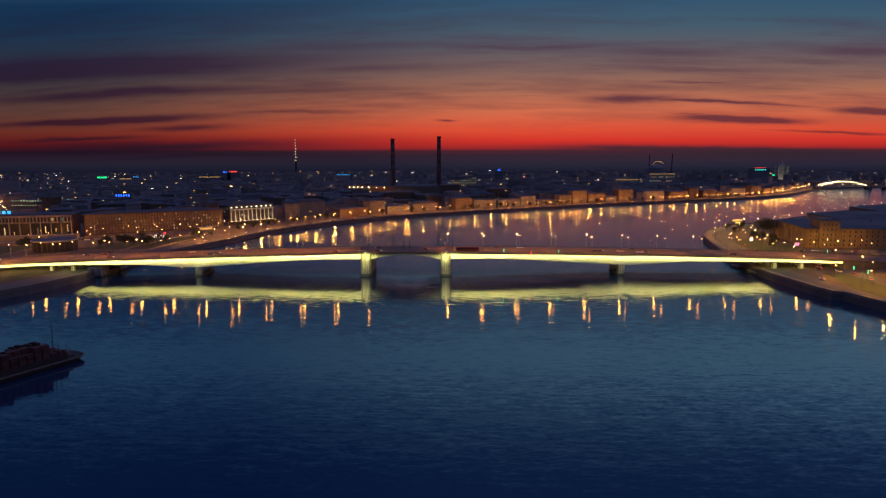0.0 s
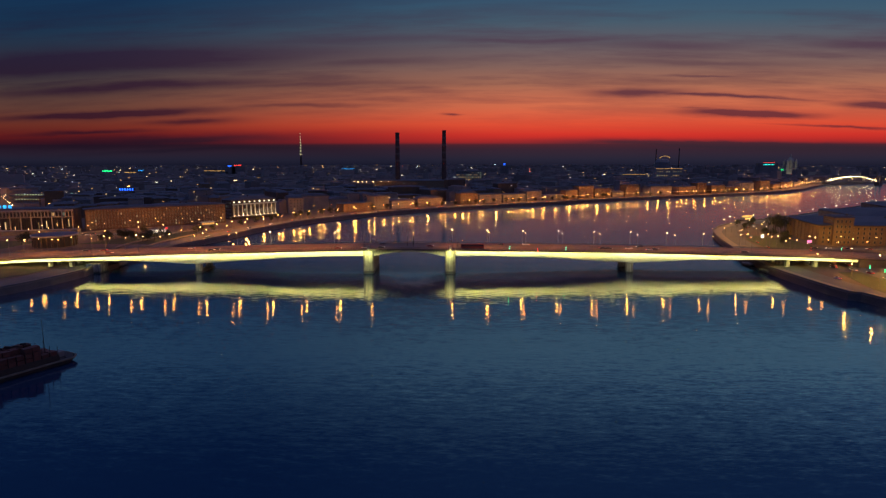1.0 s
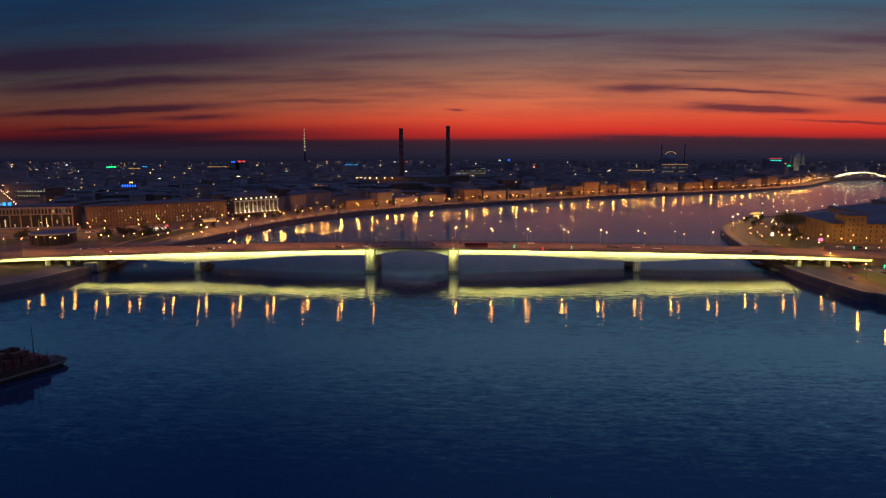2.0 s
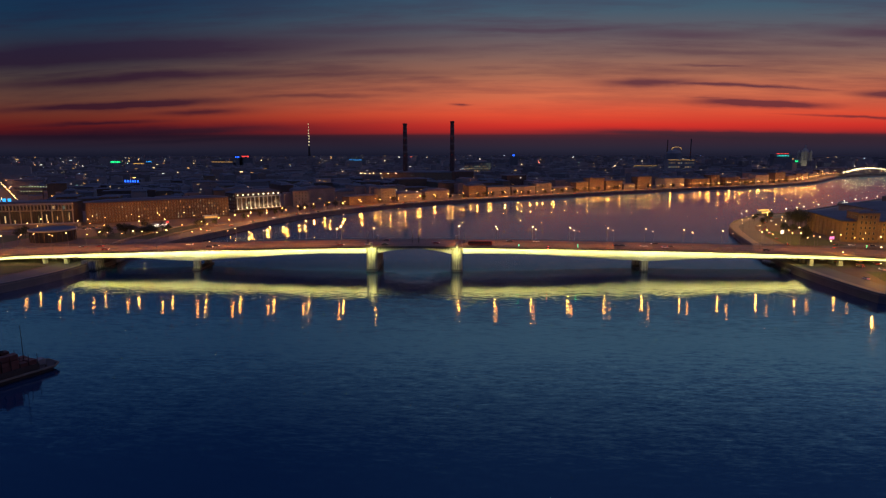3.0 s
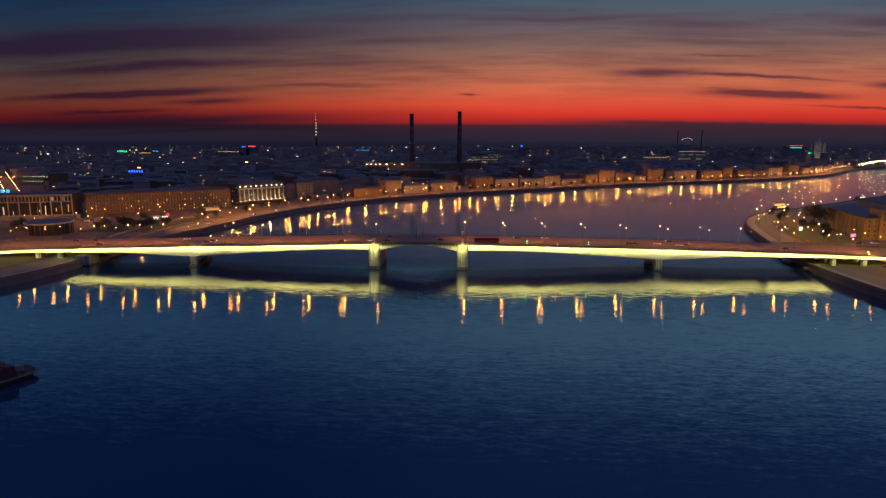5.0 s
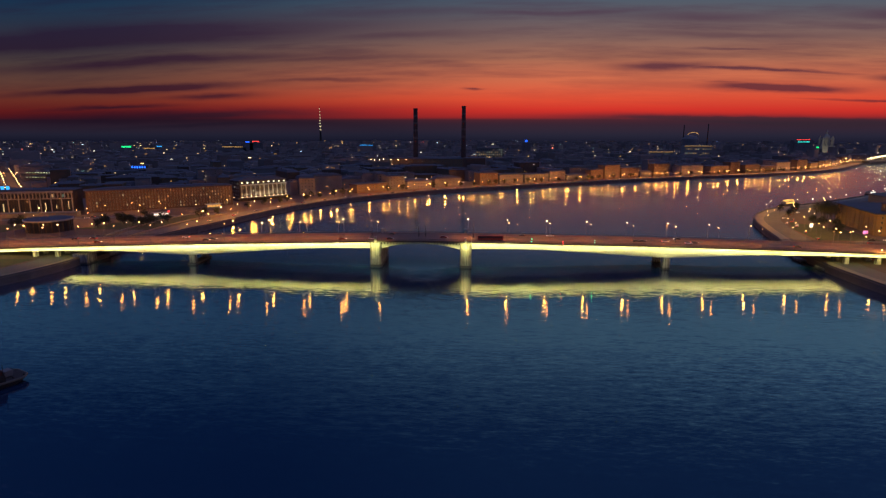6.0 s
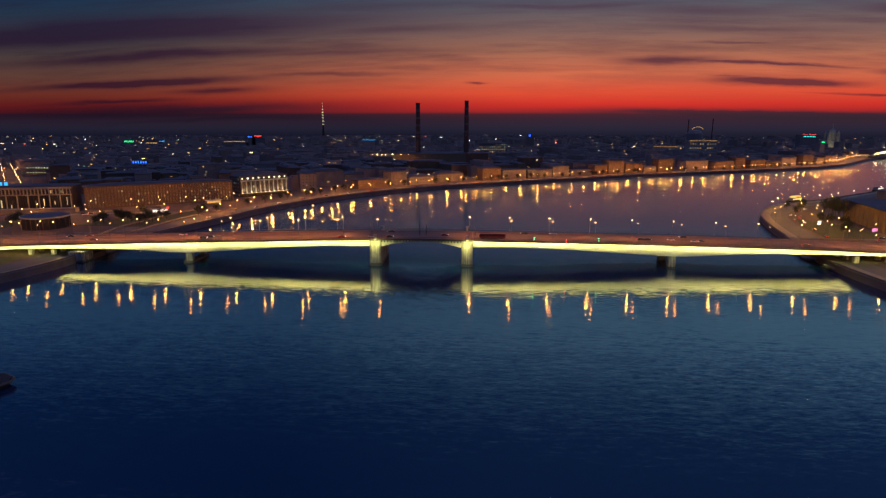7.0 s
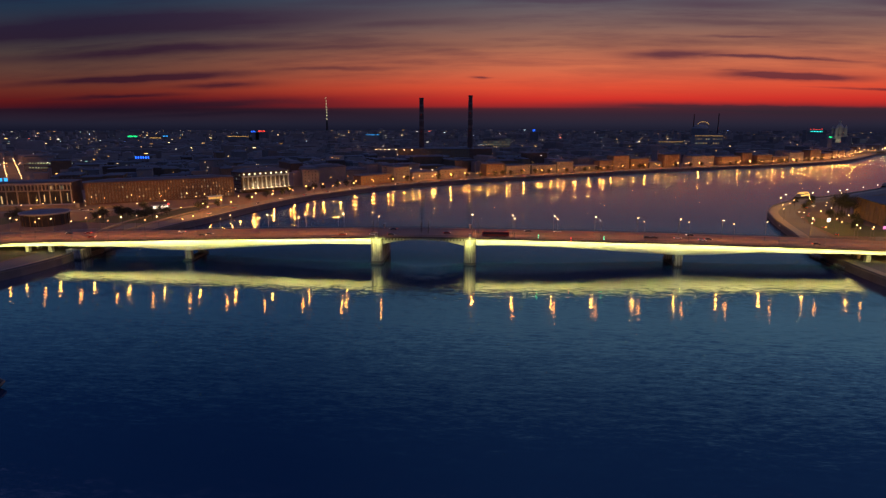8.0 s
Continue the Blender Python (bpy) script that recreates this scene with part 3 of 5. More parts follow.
def column_pier(x):
    """Two columns side by side on one footing."""
    t = top_z(x) - lerp_table(DEPTH, abs(x))
    for y in (0.0, 17.5):
        bm = bmesh.new()
        prof = [(-2.3, 1.0), (-1.6, 0.3), (1.6, 0.3), (2.3, 1.0), (2.3, 3.4), (1.6, 4.1), (-1.6, 4.1), (-2.3, 3.4)]
        sheet(bm, [(x + a, y + b) for a, b in prof], -2.0, t + 0.02)
        part("column", bm, PIER_STONE, bridge)
    bm = bmesh.new()
    box(bm, x - 2.7, x + 2.7, -0.4, 24.0, -2.0, 0.25)
    part("pier_footing", bm, GRANITE, bridge)


column_pier(-151)
column_pier(151)
for x in (-262, -246, 256, 274):
    t = top_z(x) - lerp_table(DEPTH, abs(x))
    for y in (2.0, 11.0, 20.0, 27.0):
        bm = bmesh.new()
        box(bm, x - 1.2, x + 1.2, y, y + 2.4, -1.0, t + 0.02)
        part("column", bm, PIER_STONE, bridge)


def leaf(sign):
    """One half of the lifting span: arched side plates, brackets and cross beams."""
    base = part("lifting_leaf", soft_box(0, 0.1, 0, 0.1, 0, 0.1, 0.01), DECK_EDGE, bridge, "dark steel lifting leaf with an arched lower edge")
    base.data.clear_geometry()
    bm = bmesh.new()
    curve = lambda u: 15.1 - 0.75 - 3.6 * (abs(u) / 24.8) ** 1.7
    for y in (0.3, 9.0, 19.0, DECK_W - 1.6):
        rows = []
        for i in range(17):
            x = sign * (0.06 + 24.7 * i / 16)
            rows.append([bm.verts.new((x, y + a, z)) for a, z in ((0, top_z(x)), (0, curve(x)), (0.3, curve(x)), (0.3, top_z(x)))])
        for r, s in zip(rows, rows[1:]):
            for i in range(4):
                j = (i + 1) % 4
                bm.faces.new((r[i], r[j], s[j], s[i]))
        bm.faces.new(rows[0])
        bm.faces.new(rows[-1][::-1])
    part("side_girder", bm, CONCRETE, base, "arched side girder")
    for i in range(13):
        x = sign * (1.2 + i * 1.95)
        t = top_z(x)
        bm = bmesh.new()
        box(bm, x - 0.32, x + 0.32, -1.2, 0.296, t - 1.2, t)
        part("bracket", bm, DECK_EDGE, base)
    return base


leaf(-1)
leaf(1)
for x in (-24.5, 24.5):
    # machinery beam between pier and leaf
    bm = bmesh.new()
    s = 1 if x > 0 else -1
    box(bm, min(x, x + 7.4 * s), max(x, x + 7.4 * s), 1.0, DECK_W - 1.5, 10.9, top_z(x) - 0.05)
    part("bearing_beam", bm, PIER_STONE, bridge)

# abutments
bm = bmesh.new()
box(bm, -420, -300.05, -1.25, DECK_W - 0.05, 2.0, 3.85)
part("ramp_wall", bm, GRANITE, bridge)
bm = bmesh.new()
rows = []
for x in (300.05, 330, 360, 390, 420):
    rows.append([bm.verts.new((x, y, z)) for y, z in ((-1.25, 3.0), (DECK_W - 0.05, 3.0), (DECK_W - 0.05, top_z(x)), (-1.25, top_z(x)))])
for r, s in zip(rows, rows[1:]):
    for i in range(4):
        j = (i + 1) % 4
        bm.faces.new((r[i], r[j], s[j], s[i]))
bm.faces.new(rows[0])
bm.faces.new(rows[-1][::-1])
part("ramp_wall", bm, GRANITE, bridge)

# blocks that carry the bridge ends at the water
for x0, x1 in ((-232, -222), (241, 248)):
    bm = bmesh.new()
    sheet(bm, [(x0, -2.0), (x1, -2.0), (x1, 8.0), (x0, 8.0)], -1.5, 3.4)
    part("abutment_block", bm, PIER_STONE, bridge, "granite block at the bank")
    bm = bmesh.new()
    sheet(bm, [(x0, 22.0), (x1, 22.0), (x1, 33.0), (x0, 33.0)], -1.5, 3.4)
    part("abutment_block", bm, PIER_STONE, bridge, "granite block at the bank")
    bm = bmesh.new()
    box(bm, x0 + 0.3, x1 - 0.3, 8.05, 21.95, -1.5, 1.2)
    part("landing", bm, GRANITE, bridge)

# floodlights along the girders, under the deck's overhang: a slim fitting and its light
FLOOD = (1.0, 0.93, 0.28)


def floodlight_run(x0, x1, watts):
    z0, z1 = top_z(x0), top_z(x1)
    mid, tilt = (x0 + x1) / 2, math.degrees(math.atan2(z1 - z0, x1 - x0))
    bm = bmesh.new()
    box(bm, -(x1 - x0) / 2, (x1 - x0) / 2, -0.12, 0.12, 0.0, 0.14, pose(mid, -2.15, (z0 + z1) / 2 - 0.3, 0, -tilt, 0))
    for i in range(int((x1 - x0) / 8) + 1):
        x = x0 + 1 + i * 8
        if x < x1:
            z = top_z(x)
            box(bm, x - 0.06, x + 0.06, -2.1, -1.2, z + 0.05 - 0.35, z + 0.05 - 0.25)
    part("floodlight_rail", bm, RAIL, bridge)
    data = bpy.data.lights.new("floodlight", "AREA")
    data.shape, data.size, data.size_y, data.energy, data.color = "RECTANGLE", x1 - x0 - 0.02, 0.12, watts * (x1 - x0), FLOOD
    data.spread = math.radians(115)
    ob = new("floodlight", data)
    aim = Matrix.Rotation(math.radians(66), 4, "X")
    # its beam goes inwards and downwards on to the girder
    a, b = on_bridge(x0, -2.1, z0 - 0.35), on_bridge(x1, -2.1, z1 - 0.35)
    tilt = math.atan2(b.z - a.z, b.x - a.x)
    data.size = (b - a).length
    ob.matrix_world = Matrix.Translation((a + b) / 2) @ Matrix.Rotation(math.radians(SKEW), 4, "Z") @ Matrix.Rotation(-tilt, 4, "Y") @ aim
    return ob


RUN_W = 58.0
for x0, x1 in ((-299, -219), (-219, -151), (-151, -92), (-92, -33), (33, 92), (92, 151), (151, 219), (219, 299)):
    floodlight_run(x0, x1, RUN_W)
for x0, x1 in ((-24, -1), (1, 24)):
    floodlight_run(x0, x1, RUN_W * 0.05)
# the weak pair at 151 is added, for scattered girder floodlight on the columns
for x in (-151, -28.5, 28.5, 151):
    y, z, goal, watts = -5.4, top_z(x) + 0.6, 5.0 if abs(x) < 100 else 2.5, 2600.0 if abs(x) < 100 else 650.0
    data = bpy.data.lights.new("pier_floodlight", "AREA")
    data.shape, data.size, data.size_y, data.energy, data.color = "RECTANGLE", 5.0, 0.4, watts, FLOOD
    new("pier_floodlight", data).matrix_world = look(on_bridge(x, y, z), on_bridge(x, -1.8, goal))
    bm = bmesh.new()
    box(bm, x - 2.6, x + 2.6, -5.7, -5.1, top_z(x) + 0.65, top_z(x) + 0.85)
    box(bm, x - 0.1, x + 0.1, -5.4, -1.2, top_z(x) + 0.7, top_z(x) + 0.8)
    part("floodlight_arm", bm, RAIL, bridge)

# overhead-wire masts of the tram line beside and on the lifting span
for x in (-33.5, -2.2, 2.2, 33.5):
    for y in (13.4, 18.6):
        bm = bmesh.new()
        t = top_z(x) + 0.69
        rod(bm, (x, y, t), (x, y, t + 7.6), 0.16, 0.1, 7)
        rod(bm, (x, y, t + 6.8), (x, y + (2.4 if y < 16 else -2.4), t + 7.1), 0.05, 0.05, 5)
        part("wire_mast", bm, RAIL, bridge)

# every part laid out along the bridge's axis goes to its place on the map
for ob in bridge.children_recursive:
    if ob.type == "MESH" and len(ob.data.vertices):
        for v in ob.data.vertices:
            v.co = on_bridge(*v.co)

# ---- street lamps ----
def street_lamp(glow, height, arm, label, group, radius=0.5, watts=5000.0, tint=None, size=0.3, hooded=False):
    """A tapered post, an arm and a lantern with a glowing bowl; the arm points along x."""
    ob = thing("street_lamp", pose(0, 0, -500), label, "street lamp", group)
    bm = bmesh.new()
    rod(bm, (0, 0, 0), (0, 0, 1.2), 0.17, 0.14, 8)
    rod(bm, (0, 0, 1.2), (0, 0, height - 0.2), 0.12, 0.07, 8)
    part("post", bm, POLE, ob)
    bm = bmesh.new()
    rod(bm, (0, 0, height - 0.3), (arm, 0, height + 0.3), 0.06, 0.05, 6)
    part("arm", bm, POLE, ob)
    bm = bmesh.new()
    lathe(bm, [(radius * 0.55, 0.36), (radius * 0.4, 0.46), (0.1, 0.5)], 8, arm, 0)
    for v in bm.verts:
        v.co.z += height - 0.1
    head = part("lantern", bm, POLE, ob)
    bm = bmesh.new()
    bmesh.ops.create_icosphere(bm, subdivisions=1, radius=radius)
    for v in bm.verts:
        v.co = Vector((v.co.x + arm, v.co.y, v.co.z * 0.8 + height - 0.1))
    part("bowl", bm, glow, head, "glowing sodium bowl")
    data = bpy.data.lights.new("lantern_light", "SPOT" if hooded else "POINT")
    data.energy, data.color, data.shadow_soft_size = watts, tint or SODIUM, size
    if hooded:
        data.spot_size, data.spot_blend = math.radians(175), 0.8
    light = new("lantern_light", data)
    light.parent = ob
    light.location = (arm, 0, height - 0.1 - radius)
    return ob


def row_of(proto, places):
    for x, y, z, turn in places:
        copy_thing(proto, pose(x, y, z, 0, 0, turn))


def drop_proto(ob):
    """Takes the pattern away once its copies stand."""
    for o in (*ob.children_recursive, ob):
        bpy.data.objects.remove(o)


LAMPS_EAST = [30.0 + 25.0 * i for i in range(12)]
LAMPS_WEST = [-27.0 - 25.1 * i for i in range(12)]
lamp = street_lamp(LAMP_M, 11.8, 1.2, "tall bridge street lamp with a glowing sodium lantern", "bridge lamps on the median", 0.34, 9000.0, size=0.52, hooded=True)
for x in LAMPS_EAST + LAMPS_WEST[1:]:
    copy_thing(lamp, deck_pose(x, 16.0, 0.69, 0, -90))
drop_proto(lamp)
for row, watts in ((LAMPS_EAST[1:], 1500.0), (LAMPS_WEST, 3200.0)):
    lamp = street_lamp(LAMP_P, 11.8, 1.4, "tall bridge street lamp on the parapet side", "bridge lamps along the parapet", 0.3, watts, size=0.52, hooded=True)
    for x in row:
        copy_thing(lamp, deck_pose(x, -0.4, 0.85, 0, 90))
    drop_proto(lamp)

# lamps along the far west quay, round the junction and on the east bank
bank_far = [p for p in LEFT_BANK if p[1] > 90]
lamp = street_lamp(LAMP_Q, 8.5, 1.0, "embankment street lamp with a bright orange lantern", "lamps along the west embankment", 0.48, 9000.0, size=0.75)
spots = along(side_line(bank_far, 26), 30, 27)
row_of(lamp, [(x, y, BANK_Z, d - 90) for x, y, d in spots[:34]])
near_spots = along(side_line(bank_far, 5), 40, 33)
row_of(lamp, [(x, y, BANK_Z + 0.1, d + 90) for x, y, d in near_spots[:28]])
drop_proto(lamp)
lamp = street_lamp(LAMP_R, 8.5, 1.0, "distant embankment street lamp with an orange lantern", "lamps along the west embankment", 0.58, 7500.0, size=0.85)
row_of(lamp, [(x, y, BANK_Z, d - 90) for x, y, d in spots[34:72]])
row_of(lamp, [(x, y, BANK_Z + 0.1, d + 90) for x, y, d in near_spots[28:46]])
drop_proto(lamp)
lamp = street_lamp(LAMP_A, 9.5, 1.2, "street lamp at the bridge junction", "lamps round the west junction", 0.34, 4600.0)
row_of(lamp, [(x, y, BANK_Z, r) for x, y, r in ((-316, 48, 90), (-296, 52, 90), (-256, 64, 80), (-232, 72, 80), (-368, 118, 20), (-356, 128, 20), (-335, 139, 20), (-333, 150, 20),
              (-328, 169, 30), (-300, 180, 30), (-286, 193, 30), (-273, 218, 30), (-262, 160, 60), (-248, 190, 60), (-236, 232, 50), (-400, 112, 20), (-430, 100, 20), (-344, 100, 20),
              (-290, 110, 40), (-292, -40, 0), (-318, 196, 30), (-346, 176, 20), (-380, 150, 20), (-412, 138, 20), (-252, 214, 50), (-240, 258, 50), (-228, 276, 50), (-300, 214, 30), (-276, 140, 40), (-310, 120, 40), (-276, -24, 200), (-312, -52, 200))])
drop_proto(lamp)
lamp = street_lamp(LAMP_A, 9.0, 1.2, "street lamp on the east embankment road", "lamps along the east embankment", 0.34, 4800.0, (1.0, 0.43, 0.03))
row_of(lamp, [(x, y, BANK_Z, r) for x, y, r in ((282, 121, 0), (300, 62, 0), (292, 78, 0), (329, 108, 90), (353, 105, 90), (331, 72, 90), (379, 101, 90), (373, 80, 90),
              (330, 183, 180), (334, 200, 180), (310, 160, 180), (322, 232, 180), (350, 262, 180), (306, 206, 180), (372, 300, 180), (400, 300, 180), (345, 220, 180),
              (318, 140, 0), (412, 325, 200), (300, 122, 0), (294, 104, 0), (304, 84, 0), (340, 240, 180), (318, 250, 180), (336, 280, 180), (292, 150, 180), (284, 168, 180), (296, 196, 180))])
drop_proto(lamp)


lamp = street_lamp(LAMP_A, 9.0, 1.2, "street lamp on the quay road below the east ramp", "lamps along the east embankment", 0.34, 11000.0, (1.0, 0.43, 0.03))
row_of(lamp, [(x, y, BANK_Z, 180) for x, y in ((312, -14), (288, -70), (286, -120), (281, -26), (282, 12), (290, -46), (306, -90))])
drop_proto(lamp)
# tall masts beside the east ramp
lamp = street_lamp(LAMP_A, 19.0, 1.4, "tall mast lamp above the east quay road", "tall lamps by the east ramp", 0.4, 1900.0, size=0.4)
row_of(lamp, [(x, y, BANK_Z, 180) for x, y in ((279, -28), (278, -55), (300, -47))])
drop_proto(lamp)
# white lamps on the shore beyond the headland
lamp = street_lamp(LAMP_W, 6.5, 0.8, "pale shore lamp beyond the headland", "lamps along the far east shore", 0.6, 300.0, (1.0, 0.78, 0.5))
shore = [p for p in RIGHT_BANK if p[1] > 320]
row_of(lamp, [(x, y, BANK_Z, d + 90) for x, y, d in along(side_line(shore, -4), 20, 44)[:14]])
drop_proto(lamp)
# lamps crowded round the approach to the arch bridge
lamp = street_lamp(LAMP_R, 9.0, 1.2, "distant street lamp near the arch bridge", "lamps round the arch bridge approach", 0.65, 1400.0, size=0.7)
crowd = random.Random(9)
for x, y, d in along(side_line(bank_far, 40), 1330, 21)[:30]:
    row_of(lamp, [(x + crowd.uniform(-14, 14), y + crowd.uniform(0, 46), BANK_Z + crowd.uniform(0, 0.5), crowd.uniform(0, 360))])
drop_proto(lamp)

lamp = street_lamp(LAMP_A, 10.0, 1.2, "orange street lamp on the long avenue", "lamps along the avenue", 0.5, 4000.0)
for i in range(13):
    for w in (-9, 9):
        u = i / 12
        row_of(lamp, [(-544 - 378 * u + w * 0.74, 313 + 411 * u + w * 0.68, BANK_Z, 40 if w < 0 else 220)])
drop_proto(lamp)


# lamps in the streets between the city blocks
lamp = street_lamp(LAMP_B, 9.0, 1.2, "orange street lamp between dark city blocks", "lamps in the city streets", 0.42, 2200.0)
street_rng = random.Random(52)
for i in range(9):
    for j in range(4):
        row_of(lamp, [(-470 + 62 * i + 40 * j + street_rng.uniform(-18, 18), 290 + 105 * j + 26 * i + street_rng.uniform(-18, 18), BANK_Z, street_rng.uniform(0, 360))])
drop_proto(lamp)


# ---- windows and buildings ----
def window_mesh(w, h, pane, name="window"):
    """A framed window: four frame bars, a glazing bar and a recessed pane; it faces -y."""
    me = bpy.data.meshes.new(name)
    bm = bmesh.new()
    f = 0.14
    box(bm, -w / 2, w / 2, -0.10, 0.02, 0, f)
    box(bm, -w / 2, w / 2, -0.10, 0.02, h - f, h)
    box(bm, -w / 2, -w / 2 + f, -0.10, 0.02, f, h - f)
    box(bm, w / 2 - f, w / 2, -0.10, 0.02, f, h - f)
    count = len(bm.faces)
    box(bm, -w / 2 + f, w / 2 - f, -0.04, 0.0, f, h - f)
    bm.faces.ensure_lookup_table()
    for i, face in enumerate(bm.faces):
        face.material_index = 0 if i < count else 1
    bm.to_mesh(me)
    bm.free()
    me.materials.append(FRAME)
    me.materials.append(pane)
    return me


WINDOWS = {}


def window_set(w, h):
    key = (round(w, 2), round(h, 2))
    if key not in WINDOWS:
        WINDOWS[key] = [window_mesh(w, h, p) for p in (GLASS, WIN_WARM, WIN_COOL)]
    return WINDOWS[key]


def glaze(parent, a, b, z0, floors, floor_h, bays, w, h, lit, rng, margin=1.5, inset=0.0):
    """Rows of windows on the wall from a to b (seen from outside, a is at the left hand)."""
    a, b = Vector(a), Vector(b)
    d = (b - a)
    turn = math.degrees(math.atan2(d.y, d.x))
    normal = Vector((d.y, -d.x)).normalized()
    for f in range(floors):
        for i in range(bays):
            u = margin + (d.length - 2 * margin) * (i + 0.5) / bays
            p = a + d.normalized() * u + normal * 0.006
            r = rng.random()
            me = window_set(w, h)[0 if r > lit else (1 if r > lit * 0.35 else 2)]
            piece("window", me, parent, pose(p.x, p.y, z0 + f * floor_h + 0.9, 0, 0, turn))


def quad_roof(bm, pts, z, rise, inset):
    """A hipped or flat roof over four corners, with eaves."""
    c = sum((Vector(p) for p in pts), Vector((0, 0))) / 4
    eave = [c + (Vector(p) - c) * 1.02 for p in pts]
    ridge = [c + (Vector(p) - c) * inset for p in pts]
    rings = [[bm.verts.new((p.x, p.y, h)) for p in ring] for ring, h in ((eave, z), (eave, z + 0.4), (ridge, z + 0.4 + rise))]
    for lo, up in zip(rings, rings[1:]):
        for i in range(4):
            j = (i + 1) % 4
            bm.faces.new((lo[i], lo[j], up[j], up[i]))
    bm.faces.new(rings[0][::-1])
    bm.faces.new(rings[2])


def house(label, pts, z1, wall, rise=2.5, inset=0.55, sides=(0,), floors=4, bay=4.0, w=1.5, h=2.0, lit=0.08, seed=1, name="apartment_building", group="", limit=280, floor0=0.8):
    """A building on four ground corners given anticlockwise from above; side i runs from corner i to i + 1."""
    rng = random.Random(seed)
    cx, cy = sum(p[0] for p in pts) / 4, sum(p[1] for p in pts) / 4
    ob = thing(name, pose(cx, cy, BANK_Z), label, "building", group)
    q = [(p[0] - cx, p[1] - cy) for p in pts]
    hgt = z1 - BANK_Z
    bm = bmesh.new()
    sheet(bm, q, -0.4, hgt)
    part("wall", bm, wall, ob)
    bm = bmesh.new()
    quad_roof(bm, q, hgt + 0.004, rise, inset)
    roof = part("roof", bm, ROOF, ob)
    bm = bmesh.new()
    strip(bm, [*q, q[0]], -0.35, 0.0, hgt - 0.7, hgt - 0.02)
    part("cornice", bm, wall, ob)
    for k in range(rng.randint(1, 3)):
        bm = bmesh.new()
        u, v = rng.uniform(-0.3, 0.3), rng.uniform(-0.3, 0.3)
        px, py = u * (q[1][0] - q[0][0]) + v * (q[3][0] - q[0][0]), u * (q[1][1] - q[0][1]) + v * (q[3][1] - q[0][1])
        box(bm, px - 0.7, px + 0.7, py - 0.5, py + 0.5, hgt, hgt + rise + 1.8)
        part("chimney", bm, wall, roof)
    floor_h = (hgt - floor0 - 0.8) / floors
    for s in sides:
        a, b = q[s], q[(s + 1) % 4]
        bays = max(2, int((Vector(b) - Vector(a)).length / bay))
        while bays * floors * len(sides) > limit:
            bays -= 1
        glaze(ob, a, b, floor0, floors, floor_h, bays, w, min(h, floor_h - 0.9), lit, rng)
    return ob


def quad(ax, ay, bx, by, depth):
    """Four corners: the front from a to b (a at the left hand from outside), going back by depth."""
    d = Vector((bx - ax, by - ay)).normalized()
    n = Vector((-d.y, d.x)) * depth
    return [(ax, ay), (bx, by), (bx + n.x, by + n.y), (ax + n.x, ay + n.y)]


# the long hotel with tall arcade piers
hotel_pts = quad(-520, 133, -368, 182, 24)
hotel = house("long modern hotel with tall grey facade fins and warm-lit bays", hotel_pts, 27.0, BROWN_WALL, rise=0.8, inset=0.9, sides=(), name="hotel", floors=7)
rng = random.Random(5)
cx, cy = sum(p[0] for p in hotel_pts) / 4, sum(p[1] for p in hotel_pts) / 4
a, b = Vector(hotel_pts[0]) - Vector((cx, cy)), Vector(hotel_pts[1]) - Vector((cx, cy))
d = (b - a).normalized()
nrm = Vector((d.y, -d.x))
turn = math.degrees(math.atan2(d.y, d.x))
L = (b - a).length
for i in range(18):
    p = a + d * (1.0 + i * (L - 2) / 17) + nrm * 0.75
    bm = bmesh.new()
    box(bm, -0.38, 0.38, -0.7, 0.7, 0.0, 14.6, pose(p.x, p.y, 0, 0, 0, turn))
    part("fin", bm, PALE_WALL, hotel, "pale facade fin")
for i in range(52):
    # close-set fins of the upper gallery
    p = a + d * (1.0 + i * (L - 2) / 51) + nrm * 0.75
    bm = bmesh.new()
    box(bm, -0.26, 0.26, -0.7, 0.7, 15.404, 20.6, pose(p.x, p.y, 0, 0, 0, turn))
    part("gallery_fin", bm, PALE_WALL, hotel, "slim pale fin of the upper gallery")
glaze(hotel, a, b, 15.2, 1, 5.0, 51, 2.0, 3.6, 0.10, rng, margin=1.0)
for i in range(17):
    # tall dark glass between the fins, in four leaves
    for j in range(4):
        p = a + d * (1.0 + (i + 0.14 + 0.24 * j) * (L - 2) / 17) + nrm * 0.1
        bm = bmesh.new()
        box(bm, -0.98, 0.98, -0.06, 0.06, 1.2, 14.2, pose(p.x, p.y, 0, 0, 0, turn))
        part("glass_leaf", bm, GLASS, hotel)
# glowing strips stand in for lamps mirrored in the tall glass
for i in range(17):
    if rng.random() < 0.25:
        continue
    p = a + d * (1.0 + (i + 0.5 + rng.uniform(-0.2, 0.2)) * (L - 2) / 17) + nrm * 0.9
    bm = bmesh.new()
    w, z0 = rng.uniform(0.15, 0.5), rng.uniform(2.0, 6.0)
    box(bm, -w, w, -0.25, 0.25, z0, z0 + rng.uniform(3.0, 7.5), pose(p.x, p.y, 0, 0, 0, turn))
    part("wall_lamp", bm, BAY_GLINT, hotel, "tall warm lamp reflection drawn as a glowing strip")
for z0, z1, out in ((14.604, 15.4, 1.2), (20.604, 22.6, 1.3)):
    bm = bmesh.new()
    p = (a + b) / 2
    box(bm, -L / 2, L / 2, -out, -0.004, z0, z1, pose(p.x, p.y, 0, 0, 0, turn))
    part("facade_band", bm, PALE_WALL, hotel, "pale horizontal facade band")

